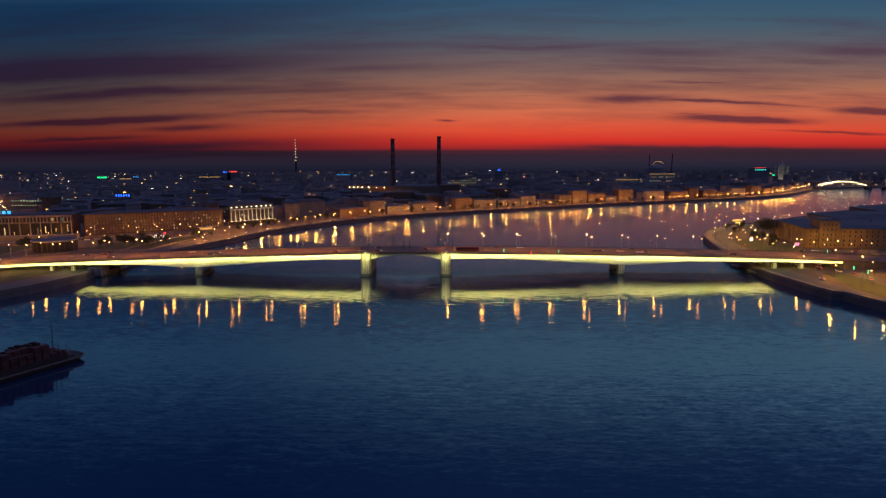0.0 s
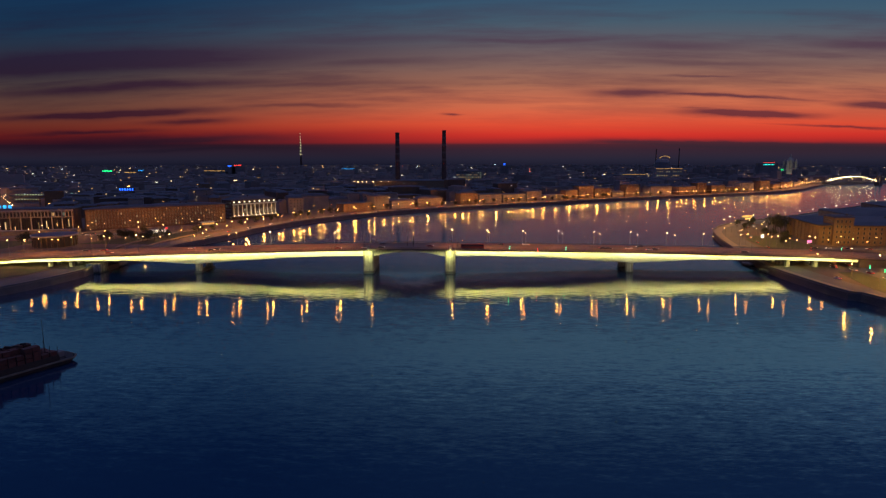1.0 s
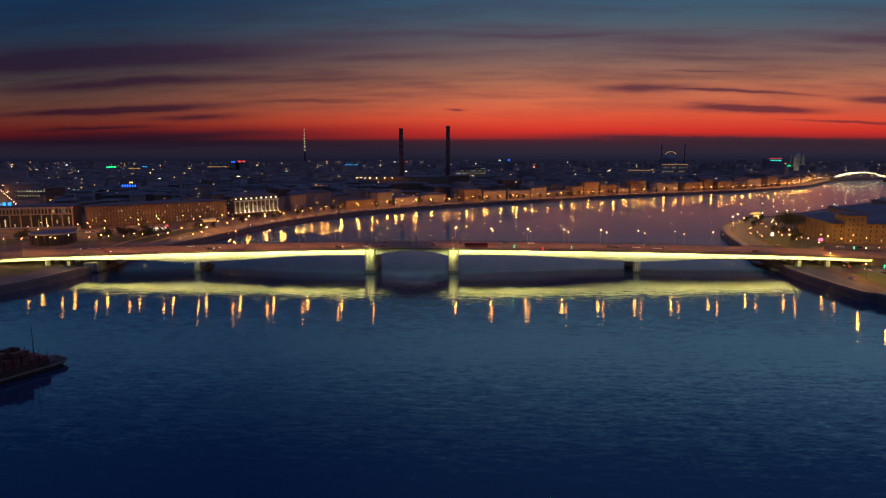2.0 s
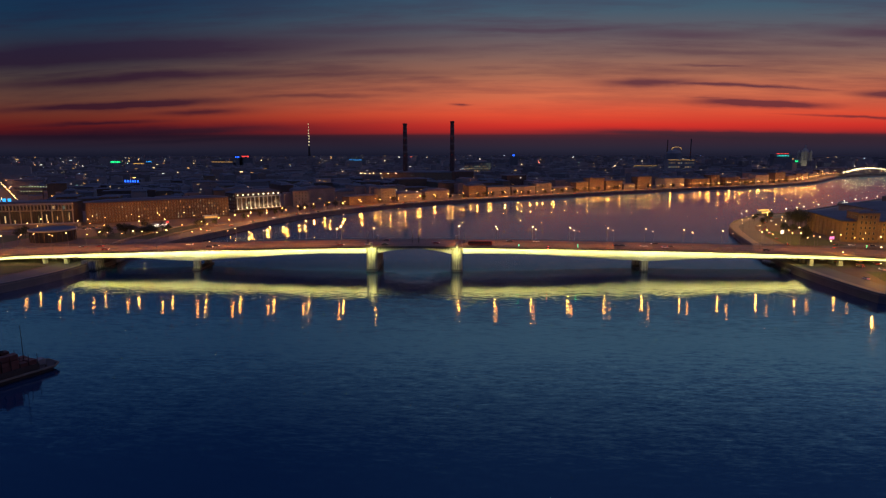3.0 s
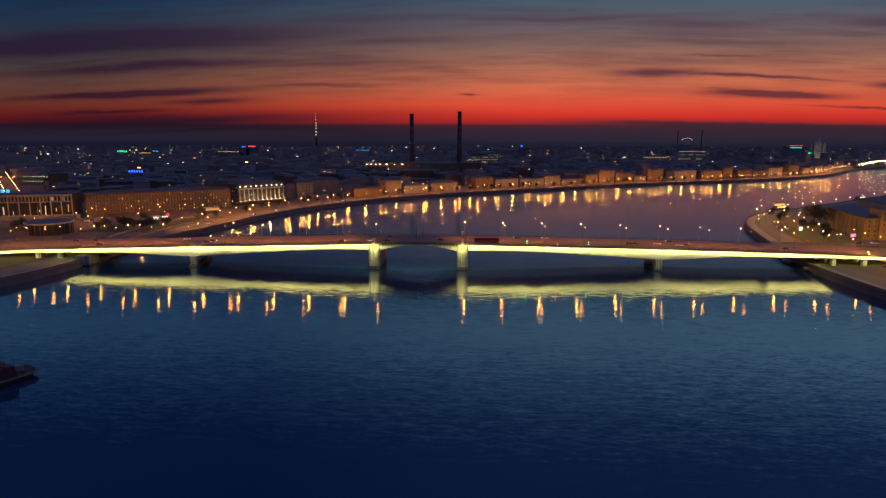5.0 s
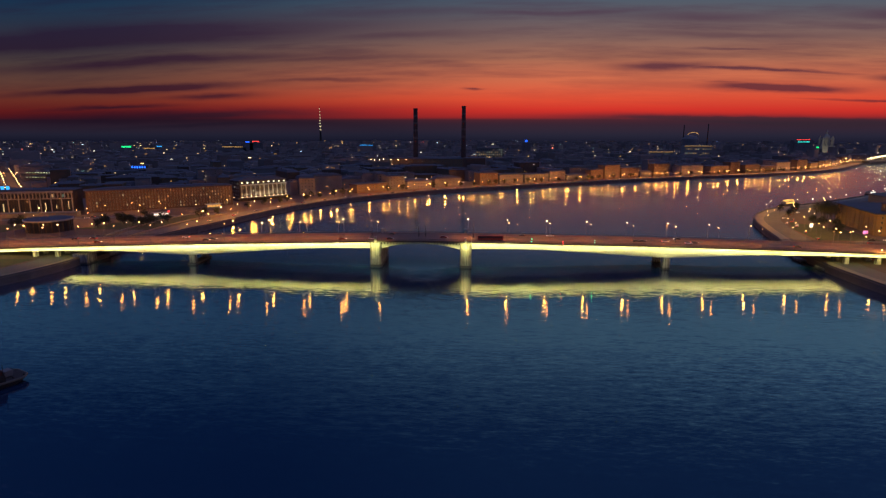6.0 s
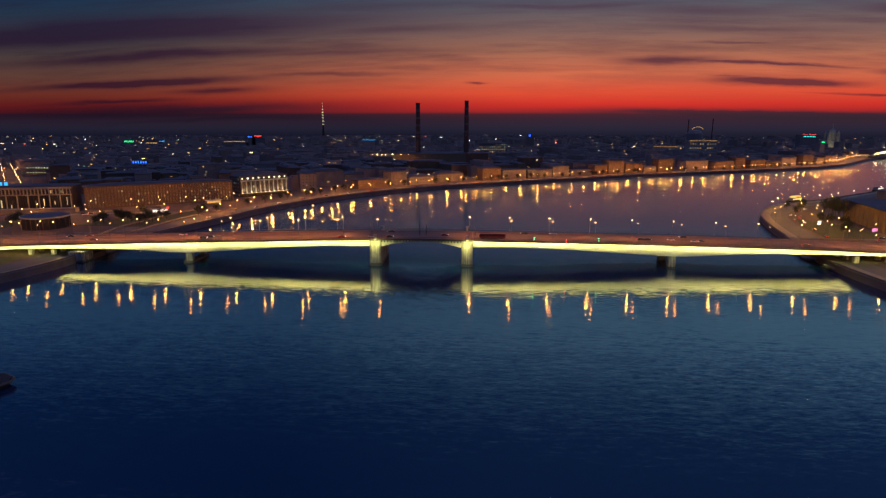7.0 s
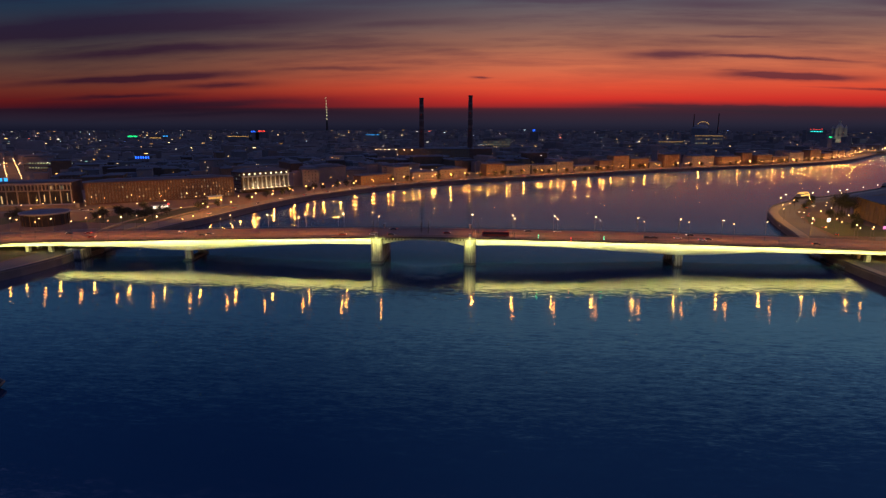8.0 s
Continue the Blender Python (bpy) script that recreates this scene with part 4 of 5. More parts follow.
# long brown office building behind the junction
house("long brown office building with a few lit windows", quad(-358, 186, -246, 270, 20), 25.5, BROWN_WALL, rise=2.0, inset=0.7, sides=(0,), floors=6, bay=2.7, w=1.2, h=2.2, lit=0.11, seed=11, name="office_building")

# floodlit corner building with tall columns
bank_pts = quad(-250, 299, -212, 347, 24)
bank = house("floodlit classical building with tall pale columns", bank_pts, 27.5, BROWN_WALL, rise=3.5, inset=0.6, sides=(0, 3), floors=5, bay=4.4, w=1.8, h=2.4, lit=0.12, seed=21, name="columned_building")
cx, cy = sum(p[0] for p in bank_pts) / 4, sum(p[1] for p in bank_pts) / 4
a, b = Vector(bank_pts[0]) - Vector((cx, cy)), Vector(bank_pts[1]) - Vector((cx, cy))
d = (b - a).normalized()
nrm = Vector((d.y, -d.x))
L = (b - a).length
for i in range(11):
    p = a + d * (1.5 + i * (L - 3) / 10) + nrm * 1.3
    bm = bmesh.new()
    lathe(bm, [(0.95, 4.5), (0.75, 5.0), (0.62, 17.4), (0.95, 18.0)], 10, p.x, p.y)
    part("column", bm, PALE_WALL, bank)
    bm = bmesh.new()
    q = p + nrm * 1.4
    box(bm, q.x - 0.32, q.x + 0.32, q.y - 0.32, q.y + 0.32, 4.6, 5.0)
    part("uplight", bm, UPLIGHT, bank, "small white uplight")
turn = math.degrees(math.atan2(d.y, d.x))
data = bpy.data.lights.new("facade_floodlight", "AREA")
data.shape, data.size, data.size_y, data.energy, data.color = "RECTANGLE", L - 4, 0.4, 6000.0, (1.0, 0.84, 0.50)
m = (a + b) / 2 + Vector((cx, cy))
new("facade_floodlight", data).matrix_world = look((m.x + nrm.x * 3.6, m.y + nrm.y * 3.6, BANK_Z + 4.9), (m.x + nrm.x * 0.9, m.y + nrm.y * 0.9, BANK_Z + 13.0)) 
for z0, z1, out in ((3.9, 4.5, 4.2), (18.0, 19.3, 2.4)):
    bm = bmesh.new()
    m = (a + b) / 2
    box(bm, -L / 2, L / 2, -out, -0.01, z0, z1, pose(m.x, m.y, 0, 0, 0, turn))
    part("ledge", bm, PALE_WALL, bank)
for i in range(9):
    p = a + d * (3 + i * (L - 6) / 8) + nrm * 0.3
    bm = bmesh.new()
    box(bm, -0.9, 0.9, -0.2, 0.2, 20.6, 22.2, pose(p.x, p.y, 0, 0, 0, turn))
    part("attic_light", bm, ATTIC, bank, "bright lit attic window")

# round metro pavilion
rot = thing("round_pavilion", pose(-315, 82, BANK_Z), "round station pavilion with a dark drum and dark flat roof", "pavilion")
bm = bmesh.new()
lathe(bm, [(16.0, 0), (16.0, 8.6)], 40)
part("drum", bm, GLASS, rot)
bm = bmesh.new()
lathe(bm, [(17.2, 8.604), (17.6, 9.0), (17.6, 9.9), (17.2, 10.0)], 48)
part("roof_ring", bm, PALE_WALL, rot, "pale roof rim")
bm = bmesh.new()
lathe(bm, [(17.0, 10.004), (16.6, 10.1), (9, 10.4), (0.4, 10.6)], 48)
part("roof", bm, ROOF, rot)
for i in range(24):
    t = 2 * math.pi * i / 24
    bm = bmesh.new()
    box(bm, -0.3, 0.3, -0.3, 0.3, 0, 8.6, pose(16.3 * math.cos(t), 16.3 * math.sin(t), 0, 0, 0, math.degrees(t)))
    part("pillar", bm, BROWN_WALL, rot)

# east bank: the long ochre building with a gate tower
east = house("long ochre brick building with a dark hipped roof and blocky tower", [(342, 119), (500, 106), (514, 188), (357, 200)], 21.0, BRICK, rise=1.8, inset=0.72, sides=(0,), floors=4, bay=4.6, w=1.7, h=2.4, lit=0.02, seed=31, name="barracks_building")
cx, cy = (342 + 500 + 514 + 357) / 4, (119 + 106 + 188 + 200) / 4
for i in range(9):
    u = (i + 0.5) / 9
    bm = bmesh.new()
    box(bm, -0.55, 0.55, -0.45, 0.0, 0.0, 15.6, pose(342 + 15 * u - cx, 119 + 81 * u - cy, 0, 0, 0, -79.5))
    part("west_pilaster", bm, BRICK, east)
house("square ochre brick tower of the long building", [(352, 116.4), (368, 115.1), (369.5, 133), (353.5, 134.3)], 28.0, BRICK, rise=1.2, inset=0.75, sides=(0, 3), floors=5, bay=4.0, w=1.6, h=2.4, lit=0.02, seed=32, name="corner_tower")
house("dark brick corner house beside the bridge ramp", [(326, -48), (366, -52), (371, -8), (331, -4)], 19.0, BROWN_WALL, rise=3.0, inset=0.6, sides=(0, 3), floors=4, bay=4.0, lit=0.03, seed=33)
house("dark long industrial roof behind the ochre building", [(452, 232), (560, 222), (570, 320), (462, 332)], 17.0, GREY_WALL, rise=5.0, inset=0.5, sides=(3,), floors=3, bay=8.0, lit=0.02, seed=34, name="industrial_hall")
house("dark storage hall on the east bank", [(560, 330), (700, 330), (720, 440), (580, 440)], 18.0, GREY_WALL, rise=5.0, inset=0.5, sides=(3,), floors=2, bay=10.0, lit=0.03, seed=35, name="industrial_hall")

# first row of houses along the far west embankment
rng = random.Random(77)
front = side_line(bank_far, 42)
pos = 330.0
idx = 0
spots = along(front, 0, 1.0)
while pos < 1900 and idx < 40:
    w = rng.uniform(26, 58)
    if pos + w >= len(spots):
        break
    x0, y0, _ = spots[int(pos)]
    x1, y1, _ = spots[int(pos + w)]
    hgt = rng.uniform(9, 19) if rng.random() < 0.8 else rng.uniform(19, 26)
    floors = max(2, int(hgt / 3.7))
    house(rng.choice(["ochre plastered embankment house", "low yellow warehouse on the embankment", "grey-brown embankment house with small windows"]), quad(x0, y0, x1, y1, rng.uniform(14, 22)),
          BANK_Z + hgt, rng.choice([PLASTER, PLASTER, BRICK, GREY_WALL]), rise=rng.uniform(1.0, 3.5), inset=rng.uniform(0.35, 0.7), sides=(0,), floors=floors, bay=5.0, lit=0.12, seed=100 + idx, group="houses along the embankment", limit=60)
    pos += w + (rng.uniform(1.5, 6) if rng.random() < 0.7 else rng.uniform(15, 35))
    idx += 1


# raised terrace in front of the hotel
bm = bmesh.new()
strip(bm, [(-520, 112), (-352, 166)], -5, 5, BANK_Z - 0.3, BANK_Z + 4.2)
tagged(part("terrace", bm, PAVING), "raised paved terrace in front of the hotel", "terrace", kind="structure")


# ---- the wide city ----
def inside_river(x, y, pad):
    def dist(line):
        return min((x - p[0]) ** 2 + (y - p[1]) ** 2 for p in line[::3]) ** 0.5
    pts = LEFT_BANK + RIGHT_BANK[::-1]
    hit = False
    j = len(pts) - 1
    for i in range(len(pts)):
        (xi, yi), (xj, yj) = pts[i], pts[j]
        if (yi > y) != (yj > y) and x < (xj - xi) * (y - yi) / (yj - yi) + xi:
            hit = not hit
        j = i
    return hit or dist(LEFT_BANK) < pad or dist(RIGHT_BANK) < pad


SIGNS = [(-1496, 2000), (-1424, 2000), (-1354, 2000), (-1284, 2000), (-969, 2000), (-934, 2000), (-1035, 2000), (-472, 2000), (168, 2000), (1212, 2000), (1264, 2000), (-625, 700), (-725, 560), (1431, 2266), (28, 1474), (722, 1686), (605, 1690), (-143, 1000), (-32, 1000)]
AVENUE = [(-544 - 378 * i / 12, 313 + 411 * i / 12) for i in range(13)]
KEEP = [(-540, -215, 0, 320), (-420, -165, 150, 400), (300, 720, -60, 450)]
rng = random.Random(3)
verts, faces, lv, lf = [], [], [], []


def add_box(vs, fs, m, w, d, h0, h1):
    k = len(vs)
    c, s = math.cos(m[2]), math.sin(m[2])
    for z in (h0, h1):
        for x, y in ((-w, -d), (w, -d), (w, d), (-w, d)):
            vs.append((m[0] + x * c - y * s, m[1] + x * s + y * c, z))
    for f in ((3, 2, 1, 0), (4, 5, 6, 7), (0, 1, 5, 4), (1, 2, 6, 5), (2, 3, 7, 6), (3, 0, 4, 7)):
        fs.append(tuple(k + i for i in f))


placed = near_count = 0
while placed < 5200:
    r = 500 + 4250 * math.sqrt(rng.random()) if rng.random() < 0.5 else rng.uniform(480, 2600)
    t = math.radians(rng.uniform(-46, 44))
    x, y = 45 + r * math.sin(t), -380 + r * math.cos(t)
    if math.hypot(x - 45, y + 380) > 4750 or inside_river(x, y, 85):
        continue
    if any(x0 < x < x1 and y0 < y < y1 for x0, x1, y0, y1 in KEEP):
        continue
    if any(abs(x - px) < 55 and -240 < y - py < 60 for px, py in SIGNS):
        continue
    if any(math.hypot(x - px, y - py) < 42 for px, py in AVENUE):
        continue
    placed += 1
    turn = 0.55 + rng.choice([0, math.pi / 2]) + rng.gauss(0, 0.08)
    h = rng.uniform(9, 22) if r < 2600 else rng.uniform(12, 34)
    if rng.random() < 0.05:
        h *= 1.7
    h = min(h, 38)
    w, d = rng.uniform(9, 32), rng.uniform(6, 11)
    own = r < 1150 and near_count < 190
    if own:
        near_count += 1
        c, sn = math.cos(turn), math.sin(turn)
        house(rng.choice(["dark city block with a low metal roof", "plain apartment block in the dusk", "brick tenement with a dark roof"]), [(x + a * w * c - b * d * sn, y + a * w * sn + b * d * c) for a, b in ((-1, -1), (1, -1), (1, 1), (-1, 1))], BANK_Z + h,
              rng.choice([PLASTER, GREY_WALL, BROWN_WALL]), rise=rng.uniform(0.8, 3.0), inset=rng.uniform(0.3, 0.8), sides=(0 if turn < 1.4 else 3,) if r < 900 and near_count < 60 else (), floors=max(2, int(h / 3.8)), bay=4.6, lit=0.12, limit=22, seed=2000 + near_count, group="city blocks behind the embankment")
    else:
        add_box(verts, faces, (x, y, turn), w, d, BANK_Z - 0.4, BANK_Z + h)
    if not own and rng.random() < 0.6:
        add_box(verts, faces, (x, y, turn), w * 0.9, d * 0.45, BANK_Z + h, BANK_Z + h + rng.uniform(1.2, 3.0))
    # lit windows and lamps on it
    for _ in range(rng.choice([0, 0, 1, 1, 2, 3, 4])):
        s = rng.uniform(0.5, 1.0) * (0.45 + r / 2600)
        u = rng.uniform(-0.9, 0.9) * w
        fx, fy = x + u * math.cos(turn) + (d + 0.3) * math.sin(turn), y + u * math.sin(turn) - (d + 0.3) * math.cos(turn)
        z = BANK_Z + rng.uniform(0.2, 1.0) * h - 1.2
        add_box(lv, lf, (fx, fy, turn), s * rng.choice([0.7, 0.7, 1.6, 3.0]), 0.3, z, z + s * 1.1)
for _ in range(3200):
    # lamps along unseen streets
    r = rng.uniform(700, 4300)
    t = math.radians(rng.uniform(-46, 44))
    x, y = 45 + r * math.sin(t), -380 + r * math.cos(t)
    if inside_river(x, y, 60) or any(x0 < x < x1 and y0 < y < y1 for x0, x1, y0, y1 in KEEP):
        continue
    if noise.noise(Vector((x / 260, y / 260, 0.3))) < rng.uniform(-0.2, 0.25):
        continue
    s = rng.uniform(0.4, 0.75) * (0.5 + r / 2800)
    z = BANK_Z + rng.uniform(8, 15)
    add_box(lv, lf, (x, y, 0), s, s, z, z + 1.6 * s)
me = bpy.data.meshes.new("city_blocks")
me.from_pydata(verts, [], faces)
me.materials.append(BLOCKS)
me.materials.append(ROOF)
me.polygons.foreach_set("material_index", [1 if i % 6 == 1 else 0 for i in range(len(faces))])
tagged(new("city_blocks", me), "dark roofs and blocks of the wide city at dusk", "city", kind="stuff")
me = bpy.data.meshes.new("city_lights")
me.from_pydata(lv, [], lf)
me.materials.append(CITY_GLOW)
tagged(new("city_lights", me), "small scattered window and street lights of the city", "lights", kind="stuff")

# ---- landmarks ----
def smokestack(x, y, r0, r1, z1):
    ob = thing("smokestack", pose(x, y, BANK_Z), "tall dark brick smokestack with faint bands", "chimney", "smokestacks")
    bm = bmesh.new()
    h = z1 - BANK_Z
    lathe(bm, [(r0 * 1.25, -0.3), (r0 * 1.25, 6), (r0, 7), (r1, h - 3), (r1 * 1.12, h - 2.6), (r1 * 1.12, h)], 20)
    part("shaft", bm, SOOT_BRICK, ob)
    for k in range(4):
        z = h * (0.50 + 0.12 * k)
        r = r0 + (r1 - r0) * z / h + 0.12
        bm = bmesh.new()
        lathe(bm, [(r, z), (r, z + 4.5)], 20)
        part("band", bm, CHIM_BAND, ob)
    for k in (0.45, 0.72):
        z = h * k
        bm = bmesh.new()
        r = r0 + (r1 - r0) * k
        box(bm, -0.9, 0.9, -r - 1.2, -r - 0.1, z, z + 1.2)
        part("warning_light", bm, DIM_RED, ob, "dim red warning light")
    return ob


smokestack(-137.5, 1000, 6.2, 4.6, 140)
smokestack(-26.8, 1000, 6.2, 4.4, 145)
smokestack(1012, 2800, 3.4, 2.4, 132)
smokestack(1132, 2800, 3.4, 2.4, 137)
stadium = thing("arched_roof_light", pose(1046, 2800, BANK_Z), "distant hall with a glowing arched roof edge", "hall")
bm = bmesh.new()
lathe(bm, [(40, -0.3), (40, 58), (30, 72), (3, 76)], 24)
part("hall_body", bm, GREY_WALL, stadium)
bm = bmesh.new()
for i in range(12):
    u0, u1 = math.pi * i / 12, math.pi * (i + 1) / 12
    rod(bm, (26 * math.cos(u0), -41, 78 + 13 * math.sin(u0)), (26 * math.cos(u1), -41, 78 + 13 * math.sin(u1)), 0.9, 0.9, 6)
part("light_arch", bm, NEON_AMBER, stadium, "warm glowing arch")
for x in (-25, 25):
    bm = bmesh.new()
    rod(bm, (x, -40.8, -0.3), (x, -40.8, 79), 0.8, 0.6, 6)
    part("arch_post", bm, GREY_WALL, stadium)
house("boiler house of the power station", quad(-190, 985, 20, 985, 60), 27.0, BRICK, rise=3, inset=0.6, sides=(0,), floors=3, bay=9, lit=0.06, seed=51, name="boiler_house")

tower = thing("radio_mast", pose(-1352, 4300, BANK_Z), "slender lattice radio mast with rings of white lights", "mast")
bm = bmesh.new()
lathe(bm, [(12, -0.3), (6, 110), (3.0, 200), (1.3, 260), (0.6, 296)], 6)
part("lattice", bm, RAIL, tower)
for i, z in enumerate((112, 138, 162, 183, 205, 229, 252, 276)):
    bm = bmesh.new()
    r = 7.0 - 0.6 * i
    lathe(bm, [(r, z), (r, z + 5.0)], 8)
    part("light_ring", bm, MAST_GLOW, tower)

hall = house("lit office block with rows of pale green windows", quad(-14, 1474, 70, 1474, 30), 41.0, GREY_WALL, rise=0.8, inset=0.8, sides=(0,), floors=5, bay=6.4, w=3.2, h=3.4, lit=0.72, seed=61, name="office_building")
hall = house("classical public building with a row of warm floodlit windows", quad(678, 1686, 768, 1686, 40), 46.0, PALE_WALL, rise=2.0, inset=0.6, sides=(0,), floors=3, bay=8.0, w=3.4, h=5.0, lit=0.6, seed=62, name="public_building")
hall = house("long low hall with a glowing cornice", quad(565, 1690, 644, 1690, 30), 26.0, PALE_WALL, rise=2.0, inset=0.6, sides=(0,), floors=2, bay=9.0, w=3.0, h=4.0, lit=0.1, seed=63, name="public_building")


def strip_light(name, x0, x1, y, z0, z1, glow, label, roof_w=12, base_z=None):
    """A glowing sign or cornice on the front of its own block."""
    if base_z is not None:
        house("dark block that carries a rooftop sign", quad(x0 - roof_w, y + 1.0, x1 + roof_w, y + 1.0, 26), base_z, GREY_WALL, rise=0.6, inset=0.85, sides=(0,), floors=3, bay=12, lit=0.1, seed=int(abs(x0)) % 97, name="office_building")
    ob = thing(name, pose((x0 + x1) / 2, y, z0), label, "sign" if "sign" in name else "light")
    w = (x1 - x0) / 2
    part("casing", soft_box(-w - 0.3, w + 0.3, 0.0, 0.8, -0.3, z1 - z0 + 0.3, 0.1), RAIL, ob)
    n = max(3, int((x1 - x0) / 5))
    for i in range(n):
        bm = bmesh.new()
        a = -w + 2 * w * i / n
        box(bm, a, a + 2 * w / n * 0.5, -0.3, -0.004, 0, z1 - z0)
        part("glowing_panel", bm, glow, ob)
    for s in (-0.8, 0.8):
        bm = bmesh.new()
        box(bm, s * w - 0.3, s * w + 0.3, 0.1, 0.7, -3.0 if base_z is None else base_z - z0 - 0.2, -0.3)
        part("bracket", bm, RAIL, ob)
    return ob


strip_light("cornice_light", 678, 768, 1685.2, 44.6, 46.4, NEON_AMBER, "warm glowing line of light along a cornice")
strip_light("cornice_light", 565, 644, 1689.2, 24.6, 26.4, NEON_AMBER, "warm glowing line of light along a low cornice")
strip_light("illuminated_sign", -1518, -1474, 2000, 26, 32.5, NEON_GREEN, "green illuminated rooftop sign", base_z=22)
strip_light("illuminated_sign", -1424, -1284, 2005, 21, 25, NEON_AMBER, "long row of warm white shop lights", base_z=19)
strip_light("illuminated_sign", -1362, -1338, 2000, 29, 33, NEON_SKY, "blue illuminated rooftop sign", base_z=27)
strip_light("illuminated_sign", -978, -960, 2000, 48, 53, NEON_BLUE, "blue illuminated rooftop sign", base_z=46)
strip_light("illuminated_sign", -950, -918, 2000, 50, 55, NEON_RED, "orange-red illuminated rooftop sign", base_z=46)
strip_light("illuminated_sign", -1080, -990, 2000, 29, 32, NEON_AMBER, "amber row of street-front lights", base_z=27)
strip_light("illuminated_sign", -500, -445, 2000, 38, 40.5, NEON_SKY, "pale blue strip sign on a roof", base_z=36)
strip_light("illuminated_sign", 164, 173, 2000, 54, 62, NEON_BLUE, "small bright blue rooftop light", base_z=50)
strip_light("illuminated_sign", 1190, 1234, 2000, 55, 59, NEON_TEAL, "teal illuminated rooftop sign", base_z=50)
strip_light("illuminated_sign", 1188, 1236, 2003, 64, 66, NEON_RED, "faint red rooftop sign", base_z=62)
strip_light("illuminated_sign", 1258, 1270, 2000, 34, 39, NEON_GREEN, "green illuminated sign above the quay", base_z=30)
strip_light("illuminated_sign", -640, -610, 700, 18, 22, NEON_BLUE, "deep blue illuminated letters drawn as bars", base_z=16)
strip_light("illuminated_sign", -736, -656, 560, 17, 18.4, PALE_STRIP, "pale strip of lights on a low hall", base_z=16)
strip_light("cornice_light", -736, -690, 559.0, 9.5, 10.6, PALE_STRIP, "pale strip of lights along a low canopy")

# cathedral on the far bend of the river
ch = thing("cathedral", pose(1431, 2266, BANK_Z), "pale floodlit baroque cathedral with one tall and four small domes", "cathedral")
bm = bmesh.new()
box(bm, -26, 26, -22, 22, -0.3, 34)
part("nave", bm, PALE_WALL, ch)
bm = bmesh.new()
lathe(bm, [(13, 34), (13, 62), (14, 64), (12, 72), (6, 80), (3, 84), (2.6, 92), (0.5, 97), (0.3, 104)], 16)
part("main_dome", bm, PALE_WALL, ch)
for sx in (-18, 18):
    for sy in (-14, 14):
        bm = bmesh.new()
        lathe(bm, [(6, 34), (5.5, 58), (6.2, 60), (5, 66), (2, 70), (1, 76)], 12, sx, sy)
        part("bell_tower", bm, PALE_WALL, ch)
bm = bmesh.new()
box(bm, -85, 90, -44, -30, -0.3, 20)
part("cloister_wing", bm, PALE_WALL, ch)
data = bpy.data.lights.new("cathedral_floodlight", "AREA")
data.shape, data.size, data.size_y, data.energy, data.color = "RECTANGLE", 40, 4, 13000.0, (1.0, 0.88, 0.5)
new("cathedral_floodlight", data).matrix_world = look((1400, 2180, 22), (1431, 2250, 55))


# steel arch bridge upstream bend
arch = thing("arch_bridge", pose(0, 1439, 0), "steel arch bridge strung with warm white lights", "bridge")
bm = bmesh.new()
box(bm, 1040, 1700, -8, 8, 8.6, 10.2)
part("deck", bm, GREY_WALL, arch)
for x0, x1 in ((1114, 1257), (1322, 1465)):
    for y in (-8.5, 8.5):
        bm = bmesh.new()
        ring = []
        for i in range(25):
            u = i / 24
            x, z = x0 + (x1 - x0) * u, 10.2 + 14.5 * 4 * u * (1 - u)
            ring.append([bm.verts.new((x, y + a, z + c)) for a, c in ((-0.5, -0.9), (0.5, -0.9), (0.5, 0.9), (-0.5, 0.9))])
        for r, s in zip(ring, ring[1:]):
            for i in range(4):
                j = (i + 1) % 4
                bm.faces.new((r[i], r[j], s[j], s[i]))
        for i in range(1, 24, 2):
            u = i / 24
            x, z = x0 + (x1 - x0) * u, 10.2 + 14.5 * 4 * u * (1 - u)
            box(bm, x - 0.25, x + 0.25, y - 0.2, y + 0.2, 10.1, z)
        rib = part("arch_rib", bm, GREY_WALL, arch)
        for i in range(1, 24):
            u = i / 24
            x, z = x0 + (x1 - x0) * u, 11.2 + 14.5 * 4 * u * (1 - u)
            bm = bmesh.new()
            bmesh.ops.create_icosphere(bm, subdivisions=1, radius=1.1)
            bmesh.ops.translate(bm, verts=bm.verts, vec=(x, y, z + 0.4))
            part("festoon_lamp", bm, FESTOON, rib)
for x in (1110, 1264, 1316, 1470):
    bm = bmesh.new()
    box(bm, x - 5, x + 5, -11, 11, -1.5, 8.6)
    part("pier", bm, GRANITE, arch)
for x in (1264, 1316):
    for y in (-9, 9):
        bm = bmesh.new()
        lathe(bm, [(3.2, 8.6), (2.8, 26), (3.4, 27), (2.0, 30), (1.2, 34), (0.2, 37)], 10, x, y)
        part("lantern_tower", bm, GRANITE, arch)


# lamps along the arch bridge's deck
lamp = street_lamp(LAMP_R, 8.0, 1.2, "street lamp on the deck of the arch bridge", "lamps on the arch bridge", 0.9, 5000.0, (1.0, 0.55, 0.2), size=0.6)
row_of(lamp, [(1050 + 33 * i, 1432.2, 10.2, -90) for i in range(14)])
drop_proto(lamp)
# yard lamps in front of the boiler house
lamp = street_lamp(LAMP_A, 22.0, 1.5, "yard lamp in front of the boiler house", "yard lamps of the power station", 1.0, 2500.0)
row_of(lamp, [(x, 962, BANK_Z, -90) for x in (-236, -226, -216, -206, -190, -172, -154)])
drop_proto(lamp)


